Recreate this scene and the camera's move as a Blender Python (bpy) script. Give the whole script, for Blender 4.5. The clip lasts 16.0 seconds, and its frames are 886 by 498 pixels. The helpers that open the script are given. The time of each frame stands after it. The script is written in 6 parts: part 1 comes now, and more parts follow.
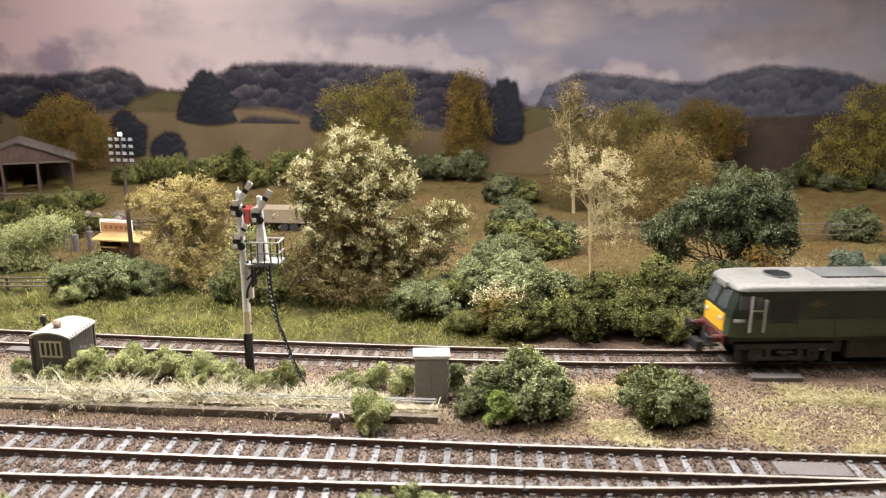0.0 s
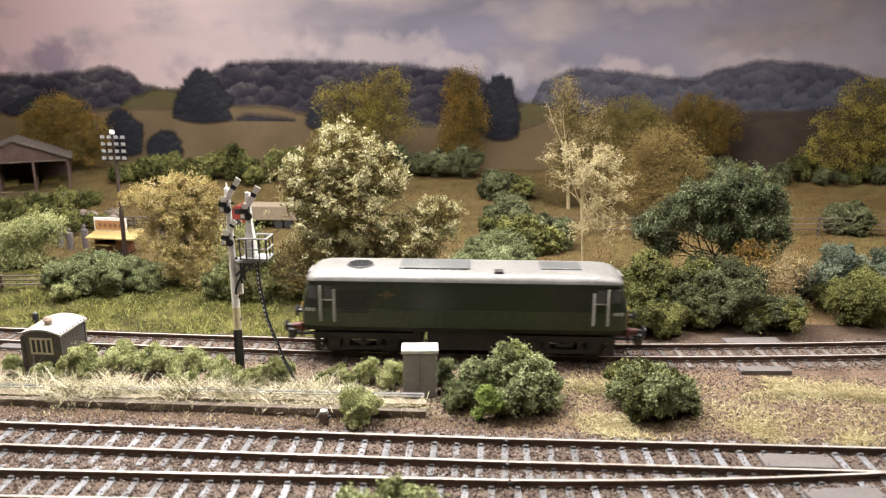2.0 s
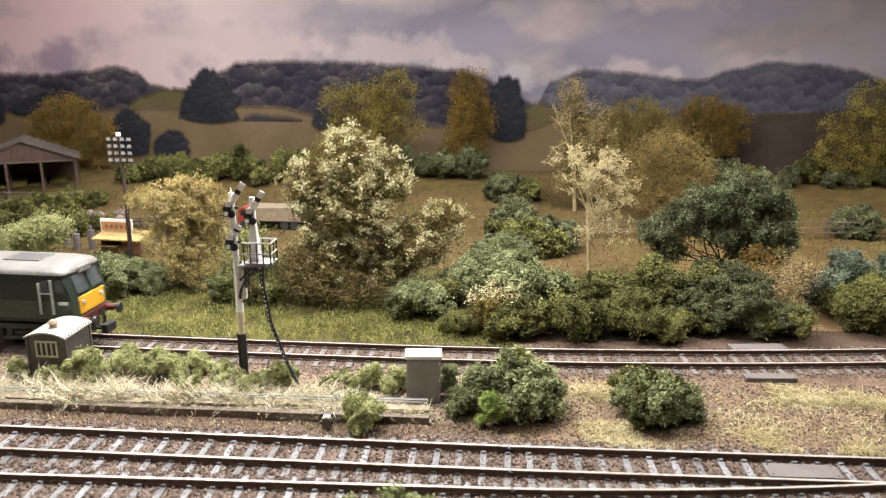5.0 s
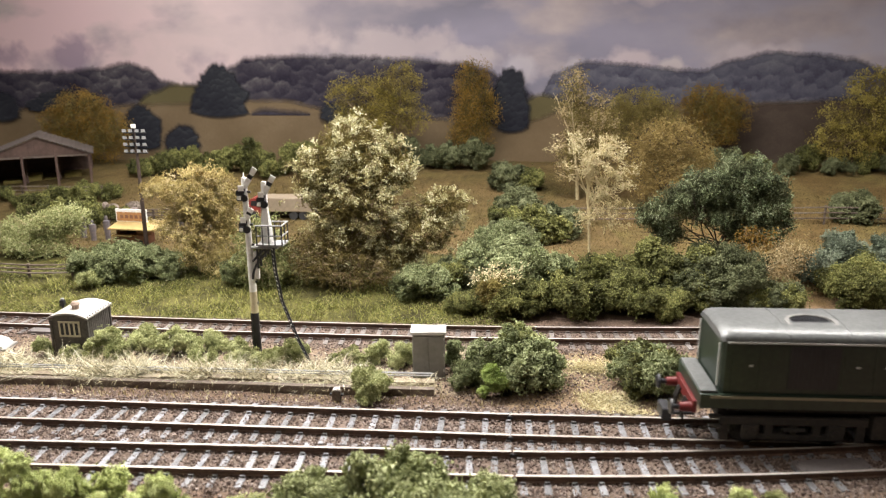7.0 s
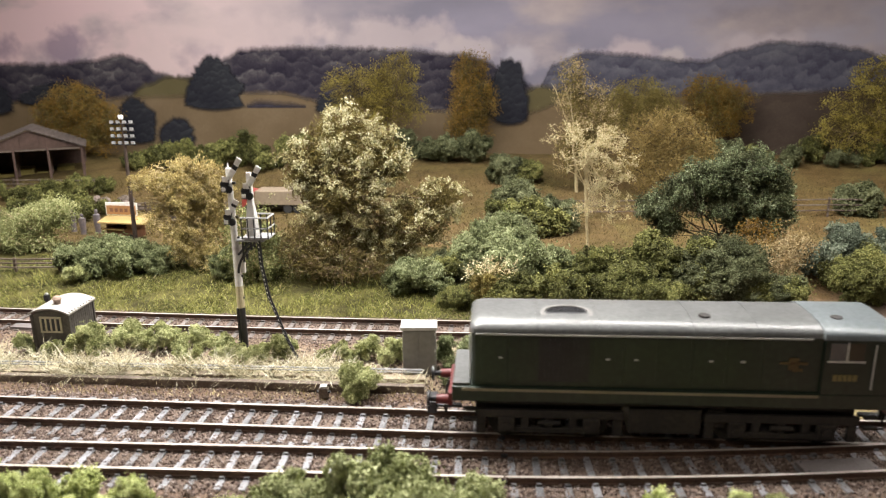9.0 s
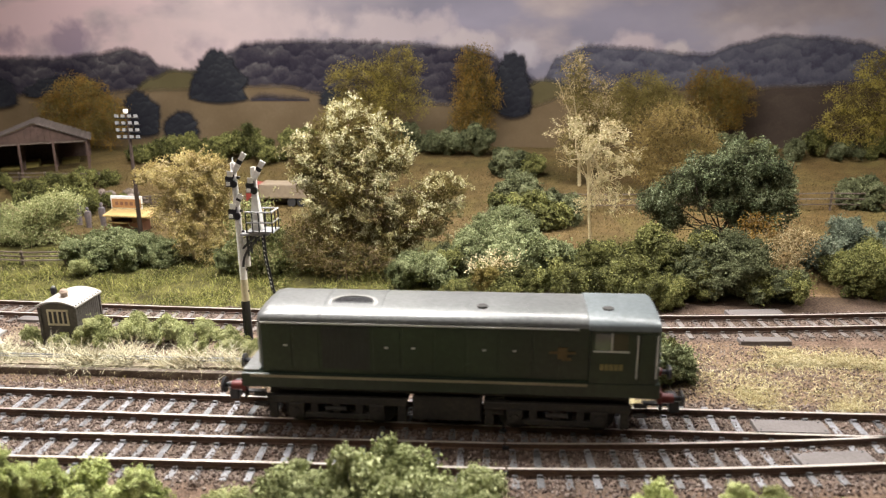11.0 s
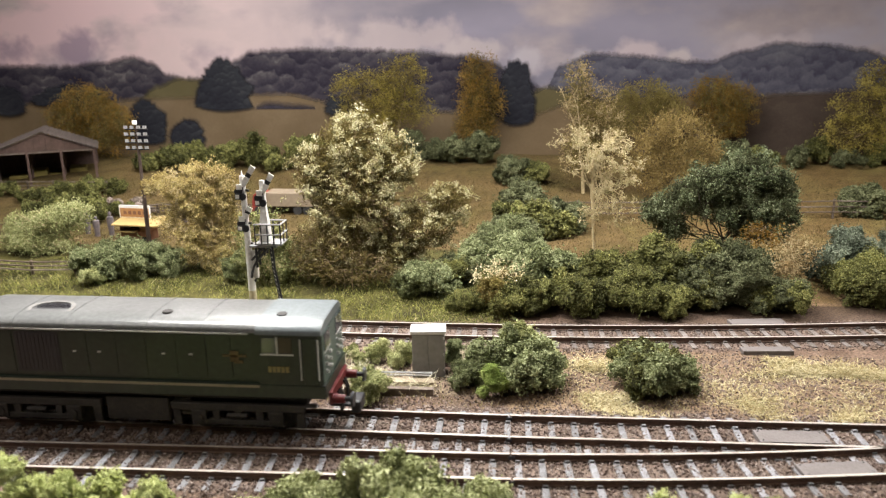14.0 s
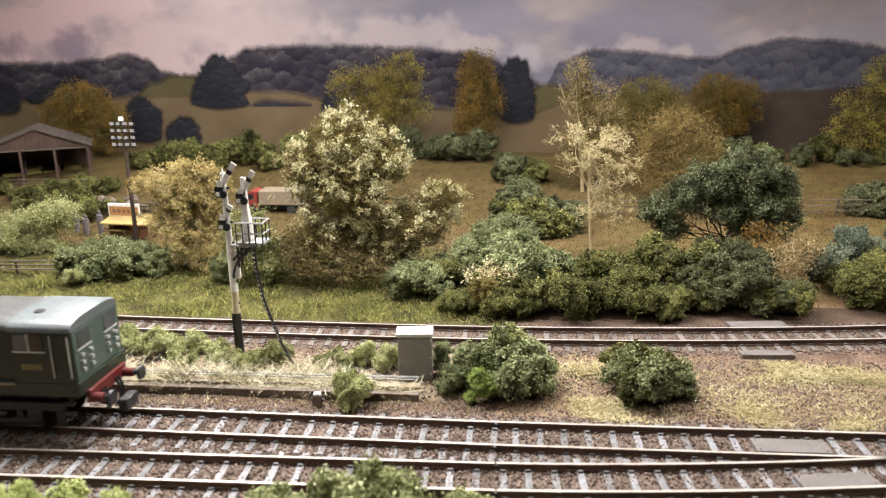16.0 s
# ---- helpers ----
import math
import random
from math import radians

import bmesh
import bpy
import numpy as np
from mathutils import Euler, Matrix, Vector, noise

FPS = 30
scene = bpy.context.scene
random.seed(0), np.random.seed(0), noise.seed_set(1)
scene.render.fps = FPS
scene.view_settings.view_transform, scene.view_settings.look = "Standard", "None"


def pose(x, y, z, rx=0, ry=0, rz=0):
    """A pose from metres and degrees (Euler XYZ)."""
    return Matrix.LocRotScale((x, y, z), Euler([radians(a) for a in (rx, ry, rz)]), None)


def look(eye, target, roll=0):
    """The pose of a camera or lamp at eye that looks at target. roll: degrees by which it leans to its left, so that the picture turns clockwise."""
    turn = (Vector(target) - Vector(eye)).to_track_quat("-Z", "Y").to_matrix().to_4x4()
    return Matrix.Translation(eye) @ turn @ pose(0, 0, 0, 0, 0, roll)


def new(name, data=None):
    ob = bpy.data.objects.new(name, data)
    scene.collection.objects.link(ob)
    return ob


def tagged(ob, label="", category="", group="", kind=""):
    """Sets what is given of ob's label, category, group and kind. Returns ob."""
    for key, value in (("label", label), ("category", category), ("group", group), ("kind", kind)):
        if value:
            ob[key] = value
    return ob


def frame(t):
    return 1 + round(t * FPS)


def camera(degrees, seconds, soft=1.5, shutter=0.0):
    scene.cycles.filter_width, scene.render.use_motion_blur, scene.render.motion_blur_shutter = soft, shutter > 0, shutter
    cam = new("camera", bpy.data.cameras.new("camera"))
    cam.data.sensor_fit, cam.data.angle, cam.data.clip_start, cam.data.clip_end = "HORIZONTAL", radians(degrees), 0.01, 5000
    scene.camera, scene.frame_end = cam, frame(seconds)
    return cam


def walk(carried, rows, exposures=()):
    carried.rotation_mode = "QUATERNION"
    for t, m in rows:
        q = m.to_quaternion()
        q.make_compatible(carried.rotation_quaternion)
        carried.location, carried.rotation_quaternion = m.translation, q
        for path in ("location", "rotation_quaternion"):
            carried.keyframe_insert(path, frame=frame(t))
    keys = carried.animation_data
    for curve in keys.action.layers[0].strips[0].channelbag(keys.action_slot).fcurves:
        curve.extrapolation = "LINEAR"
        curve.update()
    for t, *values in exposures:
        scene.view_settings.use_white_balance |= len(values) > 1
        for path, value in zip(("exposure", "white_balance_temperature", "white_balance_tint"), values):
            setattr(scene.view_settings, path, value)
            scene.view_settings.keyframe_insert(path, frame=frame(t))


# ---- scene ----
cam = camera(61.2, 16.0, 1.15, 0.5)
# focus lies on the signal; the front bushes and the backscene are soft
cam.data.dof.use_dof = True
cam.data.dof.focus_distance = 0.43
cam.data.dof.aperture_fstop = 18.0

PATH = [
    (0, (0.0152, 0.0974, 0.1477), (-0.1012, 2.0325, -0.3439), 0.46),
    (0.5, (0.0181, 0.0914, 0.1473), (-0.1056, 2.0262, -0.3437), 0.31),
    (1, (0.0203, 0.0883, 0.1484), (-0.1002, 2.0230, -0.3440), 0.18),
    (1.5, (0.0196, 0.0919, 0.1469), (-0.1003, 2.0261, -0.3476), 0.25),
    (2, (0.0215, 0.0966, 0.1468), (-0.0990, 2.0299, -0.3509), 0.12),
    (2.5, (0.0210, 0.0995, 0.1479), (-0.1001, 2.0325, -0.3511), 0.09),
    (3, (0.0248, 0.0969, 0.1481), (-0.0984, 2.0296, -0.3514), 0.17),
    (3.5, (0.0245, 0.0996, 0.1489), (-0.1034, 2.0317, -0.3517), 0.10),
    (4, (0.0227, 0.1015, 0.1498), (-0.1103, 2.0335, -0.3499), 0.14),
    (6.5, (0.0235, 0.0851, 0.1488), (-0.1308, 2.0132, -0.3596), -0.12),
    (7, (0.0262, 0.0815, 0.1464), (-0.1342, 2.0085, -0.3647), -0.38),
    (7.5, (0.0240, 0.0815, 0.1465), (-0.1373, 2.0070, -0.3696), -0.28),
    (8, (0.0262, 0.0810, 0.1454), (-0.1407, 2.0053, -0.3733), -0.51),
    (8.5, (0.0306, 0.0835, 0.1459), (-0.1369, 2.0071, -0.3754), -0.62),
    (9, (0.0306, 0.0924, 0.1426), (-0.1362, 2.0151, -0.3822), -0.54),
    (11.5, (0.0317, 0.0878, 0.1455), (-0.1450, 2.0038, -0.4000), -0.55),
    (12, (0.0328, 0.0856, 0.1482), (-0.1440, 2.0025, -0.3939), -0.54),
    (12.5, (0.0341, 0.0852, 0.1495), (-0.1430, 2.0023, -0.3919), -0.66),
    (13, (0.0323, 0.0859, 0.1496), (-0.1459, 2.0039, -0.3888), -0.67),
    (13.5, (0.0316, 0.0857, 0.1487), (-0.1480, 2.0042, -0.3873), -0.60),
    (14, (0.0304, 0.0860, 0.1491), (-0.1545, 2.0043, -0.3857), -0.69),
    (14.5, (0.0316, 0.0853, 0.1488), (-0.1557, 2.0037, -0.3848), -0.73),
    (15, (0.0330, 0.0873, 0.1487), (-0.1583, 2.0048, -0.3867), -0.70),
    (15.5, (0.0359, 0.0906, 0.1470), (-0.1596, 2.0071, -0.3903), -0.76),
    (16, (0.0376, 0.0985, 0.1462), (-0.1618, 2.0145, -0.3915), -0.74),
]
walk(cam, [(t, look(eye, target, roll)) for t, eye, target, roll in PATH])

# ---- light: a strip of lamps above the layout, plus two added fill lamps ----
def area_lamp(name, place, target, size_x, size_y, power, colour):
    data = bpy.data.lights.new(name, "AREA")
    data.shape, data.size, data.size_y = "RECTANGLE", size_x, size_y
    data.energy, data.color = power, colour
    ob = new(name, data)
    ob.matrix_world = look(place, target)
    return ob


STRIP = area_lamp("unseen_layout_lamp", (0.15, 0.585, 0.42), (0.10, 0.48, 0.0), 1.15, 0.04, 8.6, (1.0, 0.962, 0.92))
# unseen lamp, added only to brighten the left front
LEFT_FILL = area_lamp("unseen_layout_lamp", (-0.15, 0.45, 0.37), (-0.13, 0.35, 0.0), 0.26, 0.04, 4.4, (1.0, 0.975, 0.94))
# unseen fill lamp, added for the hall's ambient light
HALL_FILL = area_lamp("hall_fill_lamp", (-0.9, -0.5, 1.40), (-0.2, 0.45, 0.0), 1.6, 0.5, 13.5, (1.0, 0.90, 0.80))
world = bpy.data.worlds.new("hall_world")
world.use_nodes = True
world.node_tree.nodes["Background"].inputs[0].default_value = (0.9, 0.86, 0.85, 1)
world.node_tree.nodes["Background"].inputs[1].default_value = 0.05
scene.world = world


# ---- materials ----
def material(name, stops, rough=0.7, grain=900.0, stain=60.0, bump=0.3, metal=0.0, vary=0.0, island=0.0, mixer=0.5, sheen=0.5):
    """stops: two to four colours from dark to light; grain and stain: noise scales per metre; vary: by object; island: by loose piece."""
    m = bpy.data.materials.new(name)
    m.use_nodes = True
    t = m.node_tree
    b = t.nodes["Principled BSDF"]
    co = t.nodes.new("ShaderNodeTexCoord")
    fine, broad = t.nodes.new("ShaderNodeTexNoise"), t.nodes.new("ShaderNodeTexNoise")
    fine.inputs["Scale"].default_value, broad.inputs["Scale"].default_value = grain, stain
    fine.inputs["Detail"].default_value = broad.inputs["Detail"].default_value = 4
    for n in (fine, broad):
        t.links.new(co.outputs["Object"], n.inputs["Vector"])

    def arith(op, a, c):
        n = t.nodes.new("ShaderNodeMath")
        n.operation = op
        for k, v in enumerate((a, c)):
            if isinstance(v, float):
                n.inputs[k].default_value = v
            else:
                t.links.new(v, n.inputs[k])
        return n.outputs[0]

    value = arith("ADD", arith("MULTIPLY", fine.outputs[0], 1.0 - mixer), arith("MULTIPLY", broad.outputs[0], mixer))
    value = arith("ADD", arith("MULTIPLY", arith("SUBTRACT", value, 0.5), 1.7), 0.5)
    if vary:
        info = t.nodes.new("ShaderNodeObjectInfo")
        value = arith("ADD", value, arith("MULTIPLY", arith("SUBTRACT", info.outputs["Random"], 0.5), vary))
    if island:
        geo = t.nodes.new("ShaderNodeNewGeometry")
        value = arith("ADD", value, arith("MULTIPLY", arith("SUBTRACT", geo.outputs["Random Per Island"], 0.5), island))
    ramp = t.nodes.new("ShaderNodeValToRGB")
    el = ramp.color_ramp.elements
    while len(el) < len(stops):
        el.new(0.5)
    for k, c in enumerate(stops):
        el[k].position = 0.15 + 0.7 * k / (len(stops) - 1)
        el[k].color = (*c, 1)
    t.links.new(value, ramp.inputs[0])
    t.links.new(ramp.outputs[0], b.inputs["Base Color"])
    b.inputs["Roughness"].default_value, b.inputs["Metallic"].default_value = rough, metal
    b.inputs["Specular IOR Level"].default_value = sheen
    if bump:
        bp = t.nodes.new("ShaderNodeBump")
        bp.inputs["Strength"].default_value, bp.inputs["Distance"].default_value = bump, 0.0006
        t.links.new(fine.outputs[0], bp.inputs["Height"])
        t.links.new(bp.outputs[0], b.inputs["Normal"])
    return m


RAIL_SIDE = material("rail_side_rust", [(0.035, 0.02, 0.014), (0.09, 0.05, 0.035), (0.14, 0.08, 0.05)], 0.7, 700)
RAIL_TOP = material("rail_head_steel", [(0.42, 0.345, 0.29), (0.62, 0.55, 0.49), (0.76, 0.71, 0.66)], 0.30, 500, 22, 0.05, 0.45, mixer=0.7, sheen=1.0)
SLEEPER = material("sleeper_weathered", [(0.0602, 0.0585, 0.0602), (0.1462, 0.1445, 0.1531), (0.2408, 0.2408, 0.2623)], 0.40, 1500, 200, 0.4, vary=0.5, sheen=0.8)
SLEEPER_DARK = material("sleeper_dark", [(0.05, 0.04, 0.035), (0.13, 0.11, 0.10), (0.2, 0.18, 0.17)], 0.5, 1500, 200, 0.4, vary=0.5, sheen=0.6)
STONE = material("ballast_stone", [(0.0528, 0.0317, 0.0246), (0.1232, 0.081, 0.0616), (0.2376, 0.1892, 0.1628)], 0.75, 1200, 90, 0.3, island=0.9)
PLATE = material("point_plate_grey", [(0.10, 0.085, 0.08), (0.17, 0.15, 0.145)], 0.6, 700, 80, 0.3)
GREEN_DARK = material("loco_green_dark", [(0.009, 0.015, 0.0098), (0.0155, 0.0245, 0.016), (0.027, 0.039, 0.0245)], 0.36, 500, 45, 0.08)
GREEN_LIGHT = material("loco_green_light", [(0.026, 0.035, 0.020), (0.042, 0.055, 0.030), (0.062, 0.075, 0.042)], 0.45, 500, 45, 0.08)
# loco green with extra light in the colour, for the dim cab end
GREEN_CAB_LIT = material("loco_green_cab_lit", [(0.040, 0.062, 0.053), (0.06, 0.088, 0.076), (0.085, 0.118, 0.104)], 0.35, 500, 45, 0.08)
ROOF_GREY = material("loco_roof_grey", [(0.075, 0.077, 0.076), (0.122, 0.124, 0.122), (0.18, 0.182, 0.178)], 0.32, 600, 35, 0.1)
ROOF_PALE = material("loco_roof_pale", [(0.13, 0.122, 0.115), (0.20, 0.192, 0.182), (0.27, 0.262, 0.25)], 0.4, 600, 35, 0.1)
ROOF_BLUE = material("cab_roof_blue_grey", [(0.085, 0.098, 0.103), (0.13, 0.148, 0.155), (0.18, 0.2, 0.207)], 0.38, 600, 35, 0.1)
UNDER = material("loco_underframe_black", [(0.008, 0.007, 0.006), (0.02, 0.017, 0.015), (0.045, 0.036, 0.028)], 0.65, 800, 70, 0.2)
RED = material("buffer_beam_red", [(0.0788, 0.0063, 0.0067), (0.1417, 0.0137, 0.013)], 0.45, 700, 90, 0.1)
RED_DIRTY = material("buffer_beam_grimy_red", [(0.05, 0.012, 0.010), (0.12, 0.022, 0.018)], 0.55, 700, 90, 0.1)
YELLOW = material("warning_panel_yellow", [(0.62, 0.30, 0.02), (0.80, 0.44, 0.04)], 0.45, 600, 90, 0.05)
LINING = material("lining_cream", [(0.16, 0.135, 0.085), (0.27, 0.235, 0.16)], 0.5, 900, 60, 0)
NUMBER = material("number_panel_straw", [(0.13, 0.11, 0.04), (0.22, 0.18, 0.07)], 0.5, 900, 60, 0)
SILVER = material("handrail_silver", [(0.36, 0.36, 0.34), (0.55, 0.55, 0.53)], 0.4, 900, 60, 0)
CREST = material("crest_gold", [(0.0715, 0.0468, 0.0165), (0.132, 0.088, 0.033)], 0.5, 900, 60, 0)
GLASS = material("cab_glass", [(0.03, 0.034, 0.04), (0.08, 0.087, 0.095)], 0.12, 200, 40, 0, sheen=0.9)
BLIND = material("cab_interior_tan", [(0.03, 0.024, 0.015), (0.055, 0.042, 0.024)], 0.3, 300, 60, 0)
WHITE = material("signal_white", [(0.60, 0.56, 0.50), (0.80, 0.78, 0.75), (0.86, 0.85, 0.83)], 0.5, 700, 120, 0.15)
CREAM = material("signal_cream", [(0.50, 0.42, 0.25), (0.70, 0.62, 0.42)], 0.5, 700, 120, 0.15)
BLACK = material("signal_black", [(0.008, 0.008, 0.010), (0.025, 0.025, 0.03)], 0.4, 700, 120, 0.15)
GALV = material("handrail_galvanised", [(0.22, 0.22, 0.225), (0.40, 0.40, 0.40)], 0.4, 700, 120, 0.1)
HUT_WALL = material("hut_grey_boards", [(0.03825, 0.0323, 0.02805), (0.085, 0.0748, 0.0663), (0.1275, 0.1148, 0.102)], 0.7, 800, 90, 0.3)
HUT_ROOF = material("hut_roof_felt", [(0.2108, 0.1922, 0.1674), (0.31, 0.2914, 0.2666), (0.372, 0.3534, 0.3286)], 0.6, 900, 90, 0.3)
WINDOW_FRAME = material("window_frame_cream", [(0.42, 0.37, 0.27), (0.55, 0.50, 0.38)], 0.6, 900, 90, 0.1)
TERRACOTTA = material("chimney_cap_brown", [(0.22, 0.15, 0.11), (0.38, 0.29, 0.23)], 0.7, 900, 90, 0.2)
CABINET = material("cabinet_grey_paint", [(0.20, 0.19, 0.175), (0.29, 0.275, 0.26)], 0.5, 500, 90, 0.1)
CABINET_TOP = material("cabinet_top_pale", [(0.52, 0.50, 0.47), (0.68, 0.66, 0.63)], 0.5, 500, 90, 0.1)
TIMBER = material("trunking_grey_timber", [(0.10, 0.07, 0.045), (0.24, 0.19, 0.13), (0.42, 0.37, 0.29)], 0.7, 900, 120, 0.3, vary=0.4)
TIMBER_DARK = material("fence_dark_timber", [(0.05, 0.035, 0.025), (0.12, 0.09, 0.07), (0.2, 0.165, 0.135)], 0.8, 900, 90, 0.3, vary=0.3)
LAMP_POST = material("lamp_post_brown", [(0.035, 0.022, 0.018), (0.075, 0.05, 0.04)], 0.6, 800, 90, 0.2)
BARN_ROOF = material("barn_roof_asbestos", [(0.045, 0.034, 0.029), (0.075, 0.058, 0.05), (0.11, 0.086, 0.075)], 0.8, 300, 40, 0.2)
BARN_END = material("barn_rusty_iron", [(0.045, 0.024, 0.018), (0.08, 0.046, 0.036), (0.115, 0.07, 0.055)], 0.7, 300, 40, 0.2)
ORANGE = material("stall_sign_orange", [(0.36, 0.17, 0.07), (0.48, 0.27, 0.12)], 0.5, 300, 60, 0.05)
AWNING = material("stall_awning_yellow", [(0.34, 0.23, 0.085), (0.46, 0.34, 0.14)], 0.6, 300, 60, 0.05)
STALL_BODY = material("stall_body_brown", [(0.16, 0.07, 0.045), (0.27, 0.13, 0.08)], 0.5, 300, 60, 0.05)
LORRY_RED = material("lorry_red_paint", [(0.20, 0.03, 0.025), (0.32, 0.055, 0.045)], 0.4, 300, 60, 0)
CAR_CREAM = material("car_cream_paint", [(0.22, 0.17, 0.12), (0.32, 0.26, 0.19)], 0.35, 300, 60, 0)
TYRE = material("tyre_rubber", [(0.015, 0.015, 0.016), (0.04, 0.038, 0.036)], 0.8, 600, 90, 0.1)
FIGURE = material("figure_dull_paint", [(0.06, 0.06, 0.08), (0.22, 0.17, 0.15)], 0.7, 500, 90, 0)
BARK = material("twig_bark", [(0.10, 0.065, 0.035), (0.2, 0.14, 0.08), (0.33, 0.25, 0.15)], 0.8, 1200, 90, 0.2)
BARK_PALE = material("twig_pale", [(0.28, 0.21, 0.11), (0.46, 0.37, 0.21), (0.60, 0.51, 0.33)], 0.8, 1200, 90, 0.2)
BARK_DARK = material("bark_dark", [(0.04, 0.03, 0.02), (0.09, 0.065, 0.045)], 0.8, 1200, 90, 0.2)


def foliage(name, stops, stain=70.0, island=0.4):
    return material(name, stops, 0.75, 1500, stain, 0.0, vary=0.35, island=island, mixer=0.6, sheen=0.25)


LEAF_CREAM = foliage("leaf_cream_olive", [(0.0972, 0.0734, 0.0238), (0.2268, 0.1922, 0.0778), (0.3888, 0.351, 0.172), (0.70, 0.67, 0.46)])
LEAF_STRAW = foliage("leaf_straw_yellow", [(0.1766, 0.1267, 0.0408), (0.3533, 0.2765, 0.102), (0.552, 0.4608, 0.204), (0.7286, 0.6566, 0.3672)])
LEAF_PALE = foliage("leaf_pale_tan", [(0.29, 0.23, 0.10), (0.48, 0.41, 0.22), (0.68, 0.61, 0.40)])
# the palest stop stands in for streaky highlights on the dark crown
LEAF_DARK = foliage("leaf_dark_green", [(0.035, 0.044, 0.02), (0.10, 0.12, 0.055), (0.24, 0.275, 0.15), (0.56, 0.60, 0.42)])
LEAF_OLIVE = foliage("leaf_olive", [(0.028, 0.029, 0.008), (0.09, 0.093, 0.025), (0.25, 0.247, 0.083)])
LEAF_TEAL = foliage("leaf_grey_green", [(0.052, 0.06, 0.022), (0.145, 0.162, 0.07), (0.345, 0.375, 0.20)])
LEAF_BLUE = foliage("leaf_blue_green", [(0.04, 0.051, 0.034), (0.095, 0.115, 0.078), (0.22, 0.245, 0.175)])
LEAF_LIGHT = foliage("leaf_light_olive", [(0.098, 0.106, 0.034), (0.25, 0.262, 0.10), (0.54, 0.55, 0.29)])
LEAF_MOSS = foliage("leaf_moss", [(0.10, 0.112, 0.042), (0.23, 0.25, 0.105), (0.44, 0.46, 0.25)])
# light olive leaf brightened in colour, since the front bushes are lit from behind
LEAF_FRONT_LIT = foliage("leaf_light_olive_lit", [(0.182, 0.21, 0.063), (0.392, 0.434, 0.154), (0.672, 0.7, 0.364)])
LEAF_LIME = foliage("leaf_lime", [(0.12, 0.17, 0.03), (0.22, 0.29, 0.07), (0.37, 0.43, 0.15)])
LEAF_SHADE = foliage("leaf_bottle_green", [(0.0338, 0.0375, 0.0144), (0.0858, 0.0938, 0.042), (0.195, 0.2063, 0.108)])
LEAF_RUST = foliage("leaf_autumn_brown", [(0.0789, 0.0423, 0.0072), (0.1792, 0.1044, 0.0168), (0.3081, 0.1948, 0.0408)], 70.0, 0.2)
LEAF_GOLD = foliage("leaf_autumn_gold", [(0.1318, 0.1023, 0.0186), (0.2868, 0.2325, 0.0481), (0.465, 0.403, 0.1085)], 70.0, 0.2)
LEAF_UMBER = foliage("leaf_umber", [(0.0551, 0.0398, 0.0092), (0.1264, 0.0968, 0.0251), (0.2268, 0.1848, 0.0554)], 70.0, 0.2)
LEAF_OCHRE = foliage("leaf_ochre", [(0.06, 0.04, 0.011), (0.15, 0.104, 0.032), (0.31, 0.23, 0.085)], 70.0, 0.2)
LEAF_BEIGE = foliage("leaf_beige_brown", [(0.1275, 0.0855, 0.033), (0.2475, 0.18, 0.0825), (0.405, 0.315, 0.165)], 70.0, 0.2)
GRASS_GREEN = material("grass_olive_green", [(0.035, 0.037, 0.008), (0.095, 0.10, 0.022), (0.20, 0.20, 0.055)], 0.8, 900, 30, 0, island=1.2, sheen=0.2)
GRASS_LUSH = material("grass_yellow_green", [(0.10, 0.10, 0.02), (0.21, 0.205, 0.055), (0.36, 0.345, 0.12)], 0.8, 900, 30, 0, island=1.0, sheen=0.2)
GRASS_STRAW = material("grass_straw", [(0.2322, 0.1892, 0.0989), (0.3956, 0.3526, 0.2236), (0.5676, 0.5332, 0.4042)], 0.75, 900, 30, 0, island=0.8, sheen=0.3)
GRASS_FIELD = material("grass_field_brown", [(0.06, 0.043, 0.015), (0.11, 0.083, 0.032), (0.165, 0.128, 0.055)], 0.8, 900, 30, 0, island=0.6, sheen=0.2)
GRASS_GOLD = material("grass_golden", [(0.1936, 0.1472, 0.0585), (0.352, 0.2898, 0.143), (0.4928, 0.437, 0.273)], 0.75, 900, 30, 0, island=0.8, sheen=0.3)


